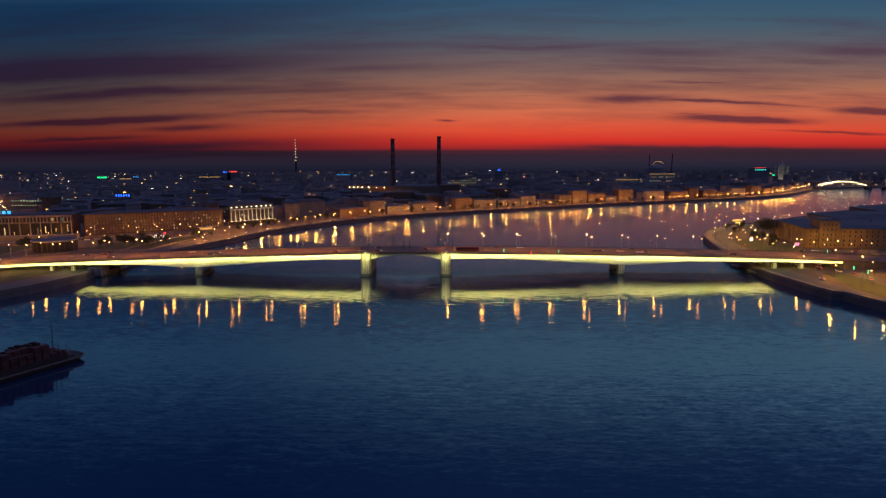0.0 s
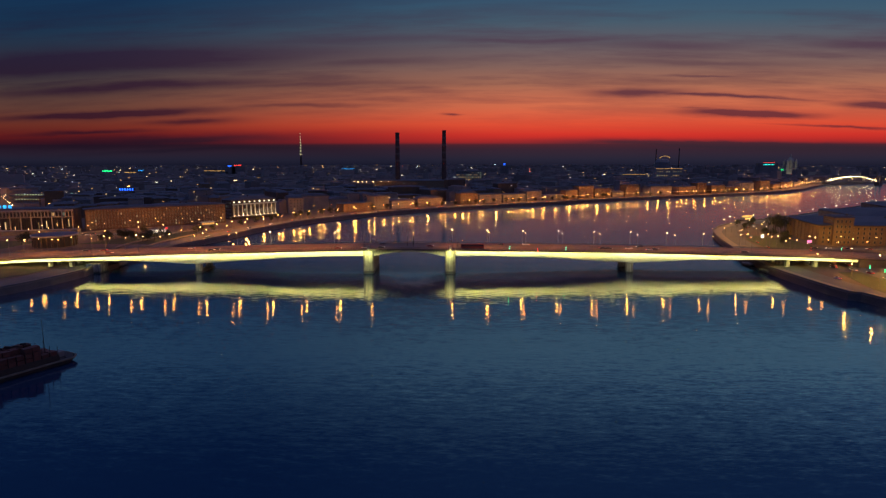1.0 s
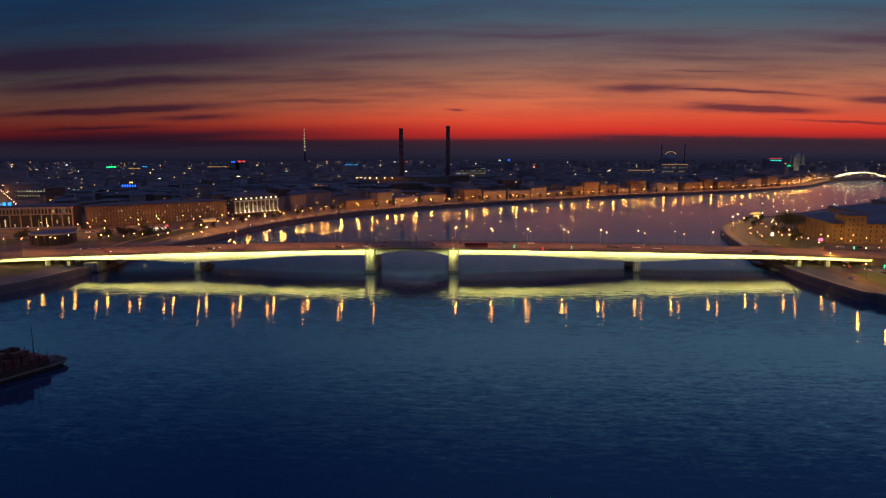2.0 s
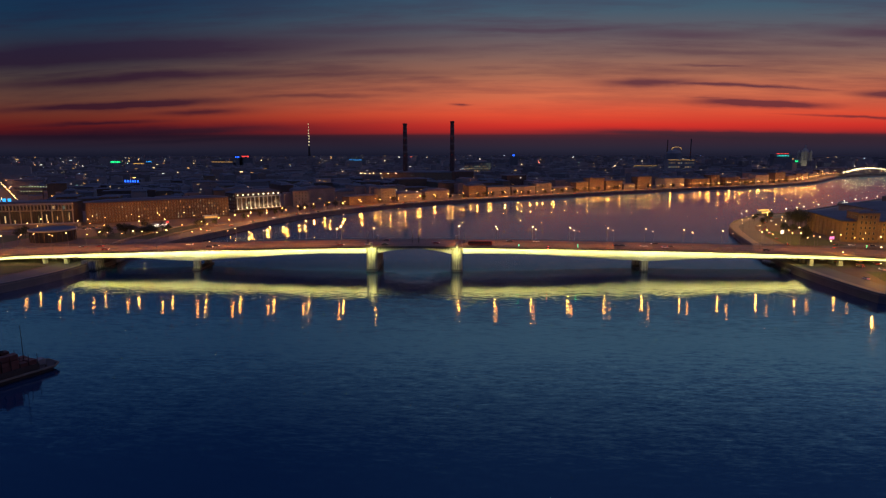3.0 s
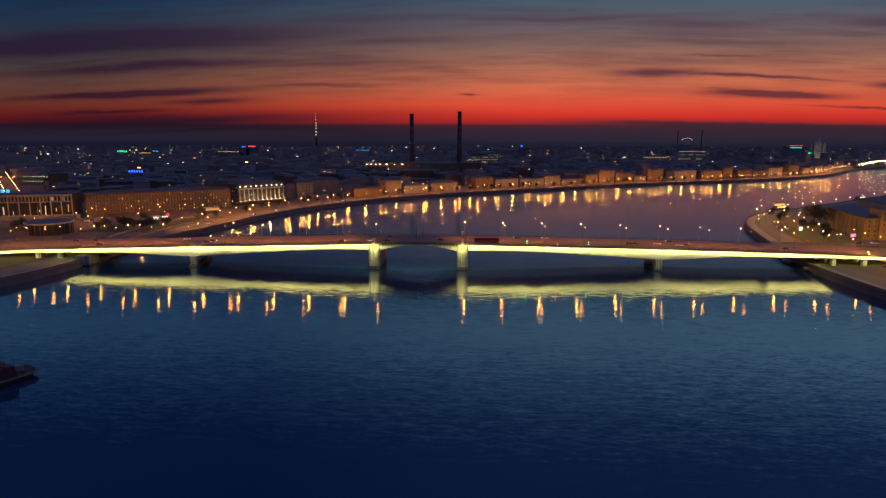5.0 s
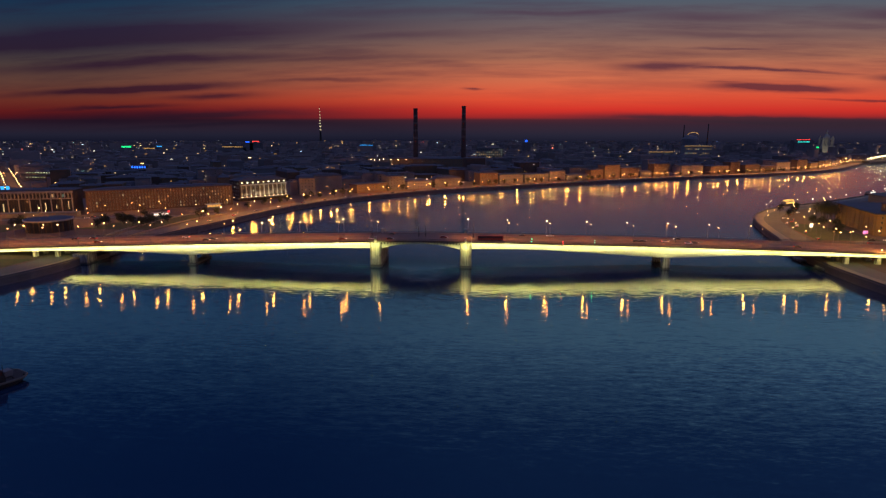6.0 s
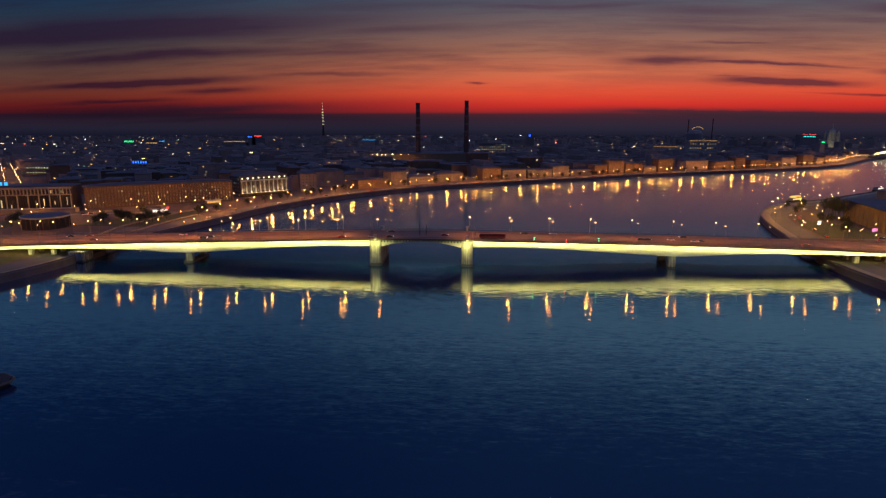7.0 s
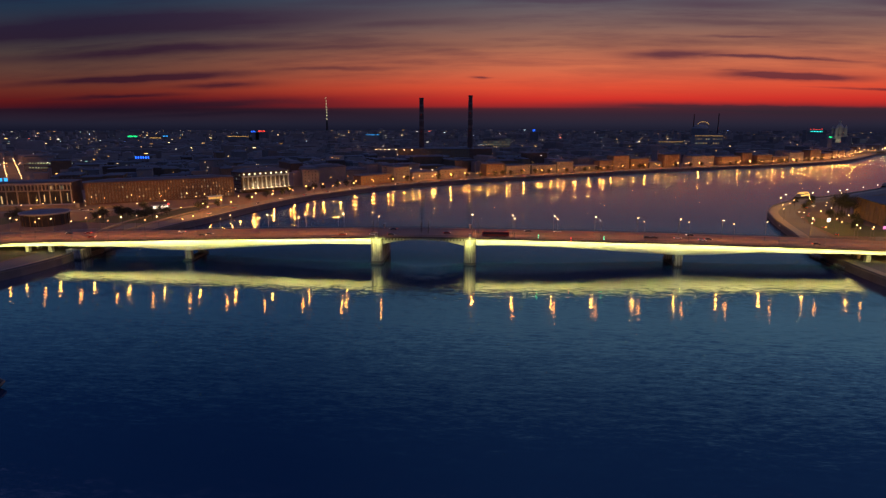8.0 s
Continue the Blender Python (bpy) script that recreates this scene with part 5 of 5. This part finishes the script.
# ---- barge ----
def barge():
    ob = thing("cargo_barge", pose(-113.3, -184.0, 0, 0, 0, 180 + 64.5), "dark cargo barge stacked with rusty red crates behind stanchions", "barge")
    # local x runs from the bow (0) to the stern, local y across
    def hull_line(z, w, nose):
        return [(nose, -w * 0.55), (nose + 2.5, -w), (62, -w), (62, w), (nose + 2.5, w), (nose, w * 0.55)]
    bm = bmesh.new()
    rings = []
    for z, w, nose in ((-0.8, 4.8, 3.0), (0.6, 5.6, 0.8), (2.0, 5.8, 0.0)):
        rings.append([bm.verts.new((x, y, z)) for x, y in hull_line(z, w, nose)])
    for lo, up in zip(rings, rings[1:]):
        for i in range(6):
            j = (i + 1) % 6
            bm.faces.new((lo[i], lo[j], up[j], up[i]))
    bm.faces.new(rings[0][::-1])
    bm.faces.new(rings[-1])
    part("hull", bm, HULL, ob)
    bm = bmesh.new()
    line = [(0.0, -3.2), (2.5, -5.8), (62, -5.8), (62, 5.8), (2.5, 5.8), (0.0, 3.2), (0.0, -3.2)]
    strip(bm, line, -0.25, 0.15, 1.55, 2.15)
    part("rubbing_strake", bm, RUBBING, ob, "worn pale rubbing strake")
    bm = bmesh.new()
    for y in (-5.0, 4.8):
        box(bm, 7, 58, y, y + 0.2, 2.0, 4.2)
    box(bm, 7, 7.2, -4.8, 4.8, 2.0, 4.2)
    part("coaming", bm, HULL, ob)
    rng = random.Random(8)
    for i in range(18):
        for j in range(3):
            x, y = 8.8 + i * 2.75, -3.1 + j * 3.1
            layers = (4 if rng.random() < 0.6 else 3) if 1 < i < 16 else 2
            for q in range(layers):
                bm = bmesh.new()
                w, d, h = rng.uniform(1.15, 1.34), rng.uniform(1.35, 1.5), rng.uniform(0.75, 0.92)
                box(bm, -w, w, -d, d, 0, 2 * h, pose(x + rng.uniform(-0.08, 0.08), y + rng.uniform(-0.06, 0.06), 2.02 + q * 1.86, rng.uniform(-1.5, 1.5), rng.uniform(-1.5, 1.5), rng.uniform(-3, 3)))
                part("cargo_crate", bm, CARGO, ob)
    for i in range(19):
        for y in (-4.86, 4.86):
            bm = bmesh.new()
            x = 7.4 + i * 2.75
            rod(bm, (x, y, 2.0), (x, y, 8.4 + rng.uniform(-0.5, 0.4)), 0.11, 0.09, 6)
            part("stanchion", bm, HULL, ob)
    for i in range(14):
        bm = bmesh.new()
        s = rng.uniform(0.4, 0.9)
        box(bm, -s * 1.5, s * 1.5, -s * 0.5, s * 0.5, 0, s * 0.8, pose(rng.uniform(10, 52), rng.uniform(-3.5, 3.5), 9.3, rng.uniform(-8, 8), rng.uniform(-8, 8), rng.uniform(0, 180)))
        part("loose_beam", bm, HULL, ob)
    wheel = part("deckhouse", soft_box(3.2, 6.0, -1.6, 1.6, 2.0, 4.1, 0.15), GREY_WALL, ob, "small grey deckhouse")
    for y in (-1.2, 1.2):
        bm = bmesh.new()
        box(bm, 3.12, 3.2, y * 0.6 - 0.4, y * 0.6 + 0.4, 3.0, 3.7)
        part("window", bm, GLASS, wheel)
    bm = bmesh.new()
    rod(bm, (10.2, 1.55, 2.0), (10.2, 1.55, 18.5), 0.16, 0.07, 6)
    rod(bm, (10.2, 0.2, 14.0), (10.2, 2.9, 14.0), 0.07, 0.07, 5)
    part("mast", bm, RAIL, ob)
    for y in (-4.2, 4.2):
        for x in (1.4, 4.6):
            bm = bmesh.new()
            lathe(bm, [(0.25, 2.0), (0.22, 2.6), (0.34, 2.7)], 8, x, y)
            part("bollard", bm, RAIL, ob)


barge()


# ---- trees ----
def tree_pattern(seed, height, spread):
    rng = random.Random(seed)
    ob = thing("tree", pose(0, 0, -500), "dark leafy broad-crowned street tree", "tree", "street trees")
    bm = bmesh.new()
    rod(bm, (0, 0, -0.2), (0.1, 0, height * 0.42), 0.28, 0.17, 7)
    tips = []
    for i in range(7):
        t = 2 * math.pi * i / 7 + rng.uniform(-0.3, 0.3)
        r = spread * rng.uniform(0.35, 0.75)
        tip = Vector((r * math.cos(t), r * math.sin(t), height * rng.uniform(0.45, 0.88)))
        rod(bm, (0.05, 0, height * rng.uniform(0.28, 0.42)), tip, 0.12, 0.03, 5)
        tips.append(tip)
    tips.append(Vector((0, 0, height * 0.95)))
    part("trunk", bm, BARK, ob)
    vs, fs = [], []
    for tip in tips:
        for _ in range(95):
            c = tip + Vector((rng.gauss(0, 1), rng.gauss(0, 1), rng.gauss(-0.35, 1.1))) * spread * 0.25
            if c.z < height * 0.2:
                continue
            s = rng.uniform(0.22, 0.5)
            m = Euler((rng.uniform(0, 6.3), rng.uniform(0, 6.3), rng.uniform(0, 6.3))).to_matrix()
            k = len(vs)
            vs += [tuple(c + m @ Vector(p)) for p in ((-s, 0, 0), (0, -s * 0.5, 0.06), (s, 0, 0), (0, s * 0.5, 0.06))]
            fs.append((k, k + 1, k + 2, k + 3))
    me = bpy.data.meshes.new("crown")
    me.from_pydata(vs, [], fs)
    me.materials.append(LEAF)
    cr = new("crown", me)
    cr.parent = ob
    return ob


patterns = [tree_pattern(s, h, w) for s, h, w in ((1, 8.5, 3.8), (2, 9.5, 4.2), (3, 7, 3.2), (4, 18, 5.0))]
rng = random.Random(12)
places = []
for x, y, d in along(side_line(bank_far, 33), 60, 13)[:110]:
    if rng.random() < 0.5:
        places.append((x + rng.uniform(-2, 2), y + rng.uniform(-2, 2)))
for x, y in ((312, 118), (318, 124), (322, 172), (328, 226), (342, 246), (358, 274), (336, 262), (324, 160), (330, 150)):
    places.append((x, y))
for x, y in ((345, 188), (349, 193), (346, 199), (351, 203), (343, 194), (348, 208), (354, 212), (341, 203), (347, 184)):
    places.append((x, y))
for _ in range(16):
    places.append((rng.uniform(-300, -240), rng.uniform(95, 160)))
for _ in range(10):
    places.append((rng.uniform(-400, -345), rng.uniform(60, 105)))
for x, y in places:
    if inside_river(x, y, 9):
        continue
    tall = x > 325 and 165 < y < 216
    ob = copy_thing(patterns[3] if tall else rng.choice(patterns[:3]), pose(x, y, BANK_Z, 0, 0, rng.uniform(0, 360)))
for p in patterns:
    drop_proto(p)

lawn([(-300, 92), (-236, 92), (-226, 150), (-240, 190), (-280, 150)], "dark grass beside the bridge junction")
lawn([(-412, 60), (-346, 60), (-346, 108), (-395, 104)], "dark grass round the station pavilion")
lawn([(288, 96), (334, 96), (336, 150), (312, 190), (296, 150)], "grass island between the embankment roads")
lawn([(274, -150), (295, -150), (295, -60), (298, -8), (284, -6), (272, -60)], "grass verge above the quay road")
lawn([(-330, -84), (-262, -80), (-242, -44), (-242, -24), (-330, -30)], "dark grass bank beside the bridge ramp")
roadway("road", smooth_line([(-226, 48), (-262, 60), (-300, 40), (-420, 36)]), -7, 7, ASPHALT, "asphalt junction road at the bridge head", thick=0.05)
roadway("road", smooth_line([(-214, 110), (-250, 170), (-310, 160), (-440, 118)]), -6, 6, ASPHALT, "asphalt avenue in front of the hotel", thick=0.045)
roadway("road", smooth_line([(300, -200), (302, -60), (306, 30), (312, 80), (340, 98), (460, 90)]), -6, 6, ASPHALT, "asphalt road passing under the bridge ramp", thick=0.045)


for line in ([(-246, 40), (-255, 79), (-256, 114), (-253, 170), (-236, 214)], [(-232, 48), (-233, 86), (-233, 120), (-228, 160), (-212, 205)], [(-440, 140), (-400, 150), (-352, 160), (-318, 182)]):
    bm = bmesh.new()
    strip(bm, smooth_line(line), -0.35, 0.35, BANK_Z - 0.2, BANK_Z + 1.1)
    tagged(part("trim", bm, PAVING), "low pale stone wall beside the ramp road", "wall", kind="structure")
roadway("road", smooth_line([(-238, 40), (-244, 82), (-245, 116), (-241, 168), (-223, 210)]), -5, 5, ASPHALT, "asphalt ramp road down to the embankment", thick=0.055)


# ---- vehicles ----
def car_pattern(paint, label):
    ob = thing("car", pose(0, 0, -500), label, "car", "cars")
    bm = bmesh.new()
    prof = [(-2.2, 0.35), (2.2, 0.35), (2.25, 0.75), (1.3, 0.95), (-2.1, 1.0), (-2.25, 0.7)]
    rows = [[bm.verts.new((x, y, z)) for x, z in prof] for y in (-0.88, 0.88)]
    for i in range(6):
        j = (i + 1) % 6
        bm.faces.new((rows[0][i], rows[0][j], rows[1][j], rows[1][i]))
    bm.faces.new(rows[0][::-1])
    bm.faces.new(rows[1])
    body = part("body", bm, paint, ob)
    bm = bmesh.new()
    lo = [bm.verts.new((x, y, 0.96)) for x, y in ((-1.8, -0.8), (1.1, -0.8), (1.1, 0.8), (-1.8, 0.8))]
    up = [bm.verts.new((x, y, 1.45)) for x, y in ((-1.2, -0.62), (0.4, -0.62), (0.4, 0.62), (-1.2, 0.62))]
    for i in range(4):
        j = (i + 1) % 4
        bm.faces.new((lo[i], lo[j], up[j], up[i]))
    bm.faces.new(lo[::-1])
    bm.faces.new(up)
    part("cabin", bm, GLASS, ob)
    for x in (-1.35, 1.35):
        for y in (-0.8, 0.8):
            bm = bmesh.new()
            rod(bm, (x, y - 0.1, 0.33), (x, y + 0.1, 0.33), 0.33, 0.33, 10)
            part("wheel", bm, RUBBER, ob)
    for y in (-0.62, 0.62):
        bm = bmesh.new()
        box(bm, 2.22, 2.3, y - 0.2, y + 0.2, 0.55, 0.78)
        part("headlight", bm, HEADLIGHT, ob)
        bm = bmesh.new()
        box(bm, -2.3, -2.2, y - 0.2, y + 0.2, 0.65, 0.85)
        part("taillight", bm, TAILLIGHT, ob)
    return ob


cars = [car_pattern(CAR_PAINT, "small dark car with its lights on"), car_pattern(RED_PAINT, "small dull red car with its lights on"), car_pattern(WHITE_PAINT, "small white car with its lights on")]
rng = random.Random(40)
for i in range(20):
    x = rng.uniform(-285, 290)
    lane = rng.choice([5.2, 8.6, 11.8, 20.5, 23.6])
    slope = math.degrees(math.atan2(on_bridge(x + 2, 0, top_z(x + 2)).z - on_bridge(x - 2, 0, top_z(x - 2)).z, 4))
    copy_thing(rng.choice(cars), deck_pose(x, lane, 0.70, -slope if lane < 15 else slope, 0 if lane < 15 else 180))
for x, y, r in ((284, 22, 100), (290, 8, 100), (293, 14, 110), (297, -2, 100), (301, -12, 95), (299, -30, 90), (302, -46, 92), (306, 18, 80), (300, 26, 90), (270, -30, 90), (286, 60, 80), (290, 100, 80),
                (296, 130, 70), (304, 160, 60), (308, 168, 240), (314, 190, 60), (322, 205, 60), (318, 214, 240), (306, 182, 240), (340, 246, 45), (352, 258, 225), (366, 288, 45), (326, 96, 0), (338, 97, 180), (352, 95, 0), (368, 93, 180), (318, 84, 30)):
    copy_thing(rng.choice(cars), pose(x, y, BANK_Z + 0.07, 0, 0, r))
for x, y, d in along(side_line(bank_far, 14), 50, 38)[:26]:
    copy_thing(rng.choice(cars), pose(x, y + rng.uniform(-2, 2), BANK_Z + 0.07, 0, 0, d + rng.choice([0, 180])))
for i in range(14):
    u = rng.random()
    copy_thing(rng.choice(cars), pose(-330 - 90 * u, 152 - 32 * u + rng.choice([-3, 3]), BANK_Z + 0.06, 0, 0, 198 + rng.choice([0, 180])))
for p in cars:
    drop_proto(p)

bus = thing("bus", deck_pose(44, 6.5, 0.70), "long dark red city bus with dim windows crossing the bridge", "bus")
part("body", soft_box(-8, 8, -1.25, 1.25, 0.35, 3.1, 0.18), RED_PAINT, bus)
for i in range(9):
    bm = bmesh.new()
    box(bm, -7.4 + i * 1.66, -7.4 + i * 1.66 + 1.4, -1.285, -1.252, 1.5, 2.6)
    part("window", bm, GLASS, bus)
for x in (-5.6, 1.0, 5.4):
    for y in (-1.1, 1.1):
        bm = bmesh.new()
        rod(bm, (x, y - 0.14, 0.48), (x, y + 0.14, 0.48), 0.48, 0.48, 12)
        part("wheel", bm, RUBBER, bus)


# ---- navigation and traffic signals ----
def signal(x, y, z, h, glow, label, name="navigation_light"):
    ob = thing(name, pose(x, y, z), label, "signal")
    bm = bmesh.new()
    rod(bm, (0, 0, -0.1), (0, 0, h), 0.06, 0.06, 6)
    part("post", bm, RAIL, ob)
    for k in (0, 1):
        bm = bmesh.new()
        bmesh.ops.create_icosphere(bm, subdivisions=1, radius=0.3)
        bmesh.ops.translate(bm, verts=bm.verts, vec=(0, -0.1, h - k * 1.3))
        part("lens", bm, glow, ob)


signal(*on_bridge(69, -1.05, top_z(69) + 0.62), 2.6, SIG_GREEN, "green navigation light on the parapet")
signal(*on_bridge(107, -1.05, top_z(107) + 0.62), 2.6, SIG_GREEN, "green navigation light on the parapet")
signal(*on_bridge(88, -1.05, top_z(88) + 0.62), 1.3, SIG_RED, "red navigation light on the parapet")
for x, y in ((332, 70), (303, -8), (303, -22), (284, 18)):
    signal(x, y, BANK_Z, 4.5, SIG_GREEN, "green traffic light on a post", "traffic_light")


# ---- boats off the headland ----
def boat(x, y, turn, length, label, glow, lit, awning=False):
    ob = thing("moored_boat", pose(x, y, 0, 0, 0, turn), label, "boat", "moored boats")
    L, w = length / 2, length * 0.11
    bm = bmesh.new()
    rings = []
    for z, k in ((-0.6, 0.85), (1.6, 1.0)):
        rings.append([bm.verts.new((a * L * k, b * w * k, z)) for a, b in ((-1, -0.8), (0.6, -1), (1, 0), (0.6, 1), (-1, 0.8))])
    for i in range(5):
        j = (i + 1) % 5
        bm.faces.new((rings[0][i], rings[0][j], rings[1][j], rings[1][i]))
    bm.faces.new(rings[0][::-1])
    bm.faces.new(rings[1])
    part("hull", bm, HULL, ob)
    cab = part("cabin", soft_box(-L * 0.8, L * 0.45, -w * 0.75, w * 0.75, 1.6, 4.4, 0.2), PALE_WALL, ob)
    for i in range(lit):
        u = -L * 0.75 + (L * 1.15) * i / lit
        for s in (-1, 1):
            bm = bmesh.new()
            box(bm, u, u + L * 0.7 / lit, *sorted((s * (w * 0.75 + 0.004), s * (w * 0.75 + 0.12))), 2.3, 3.6)
            part("lit_window", bm, glow, cab)
    bm = bmesh.new()
    box(bm, -L * 0.7, L * 0.35, -w * 0.7, w * 0.7, 4.404, 4.6)
    part("roof", bm, ROOF, cab)
    # awnings glow themselves, in place of the upper deck's lamp light
    if awning:
        for i in range(6):
            u = -L * 0.66 + i * L * 0.165
            bm = bmesh.new()
            rows = [[bm.verts.new((x, y * w * 0.62, 4.604 + z)) for y, z in ((-1, 0), (-0.8, 1.3), (0.0, 2.0 - 0.5 * (i % 2)), (0.8, 1.3), (1, 0))] for x in (u, u + L * 0.15)]
            for q in range(4):
                bm.faces.new((rows[0][q], rows[0][q + 1], rows[1][q + 1], rows[1][q]))
            bm.faces.new(rows[0])
            bm.faces.new(rows[1][::-1])
            part("awning", bm, AWNING, cab, "self-glowing amber awning for the lit upper deck")


boat(396, 368, 40, 36, "restaurant boat with bright amber windows and glowing awnings", BOAT_AMBER, 8, True)
boat(574, 512, 42, 36, "passenger boat with white lights", NEON_WHITE, 6)
boat(760, 690, 60, 60, "dark barge moored off the far quay", NEON_AMBER, 2)

# red and blue lettered sign on the hotel roof, drawn as plain bars
sign = thing("rooftop_sign", pose(-439, 165.6, 27.9, 0, 0, 18), "blue and red illuminated rooftop letters drawn as plain bars", "sign")
part("rack", soft_box(-12, 18, 0.1, 0.5, -0.5, 0.0, 0.05), RAIL, sign)
for i in range(6):
    bm = bmesh.new()
    a = -10 + i * 4.6
    box(bm, a, a + 2.9, -0.2, 0.1, 0.0, 3.4)
    part("letter_block", bm, NEON_SKY, sign)
for i in range(2):
    bm = bmesh.new()
    box(bm, -2 + i * 3.4, -2 + i * 3.4 + 2.2, 0.0, 0.3, 5.2, 7.4)
    box(bm, -1 + i * 3.4, -0.9 + i * 3.4, 0.1, 0.2, 0.0, 5.2)
    part("red_block", bm, NEON_RED, sign, "red glowing block on a rod")


# ---- kiosks and lit boards by the roads ----
def kiosk(x, y, turn, length, label, glow):
    """A small shop with a lit glass front, a flat canopy and a box sign."""
    ob = thing("roadside_kiosk", pose(x, y, BANK_Z, 0, 0, turn), label, "kiosk", "roadside kiosks")
    part("body", soft_box(-length / 2, length / 2, 0, 4.5, 0, 3.2, 0.1), GREY_WALL, ob)
    part("canopy", soft_box(-length / 2 - 0.8, length / 2 + 0.8, -2.2, 4.8, 3.204, 3.6, 0.08), PALE_WALL, ob, "pale flat canopy")
    for i in range(5):
        u = -length / 2 + 0.4 + i * (length - 0.8) / 5
        bm = bmesh.new()
        box(bm, u, u + (length - 0.8) / 5 - 0.25, -0.08, -0.004, 0.5, 2.8)
        part("shop_window", bm, glow, ob, "brightly lit shop window")
    for s in (-1, 1):
        bm = bmesh.new()
        rod(bm, (s * (length / 2 + 0.4), -1.9, 0), (s * (length / 2 + 0.4), -1.9, 3.2), 0.09, 0.09, 8)
        part("canopy_post", bm, POLE, ob)
    return ob


shop = kiosk(-272, 171, 40, 14, "low white-lit roadside shop with a red sign", NEON_WHITE)
bm = bmesh.new()
box(bm, 5.4, 7.4, -2.0, -1.7, 3.604, 5.2)
part("box_sign", bm, NEON_RED, shop, "red lit box sign")
kiosk(-255, 244, 45, 15, "low amber-lit roadside pavilion", NEON_AMBER)


def lit_board(x, y, turn, w, h, z, glow, label):
    ob = thing("lit_billboard", pose(x, y, BANK_Z, 0, 0, turn), label, "billboard", "lit billboards")
    bm = bmesh.new()
    rod(bm, (0, 0.2, 0), (0, 0.2, z), 0.2, 0.16, 8)
    part("post", bm, POLE, ob)
    part("case", soft_box(-w / 2 - 0.2, w / 2 + 0.2, 0.0, 0.4, z, z + h + 0.4, 0.05), RAIL, ob)
    bm = bmesh.new()
    box(bm, -w / 2, w / 2, -0.05, -0.004, z + 0.2, z + 0.2 + h)
    part("screen", bm, glow, ob, "blank glowing screen")


lit_board(305, 140, 200 - 180, 3.4, 3.0, 3.0, NEON_WHITE, "square white glowing billboard on a post")
lit_board(333, 116, 20, 5.0, 2.4, 2.0, NEON_PINK, "pink and violet glowing roadside board")
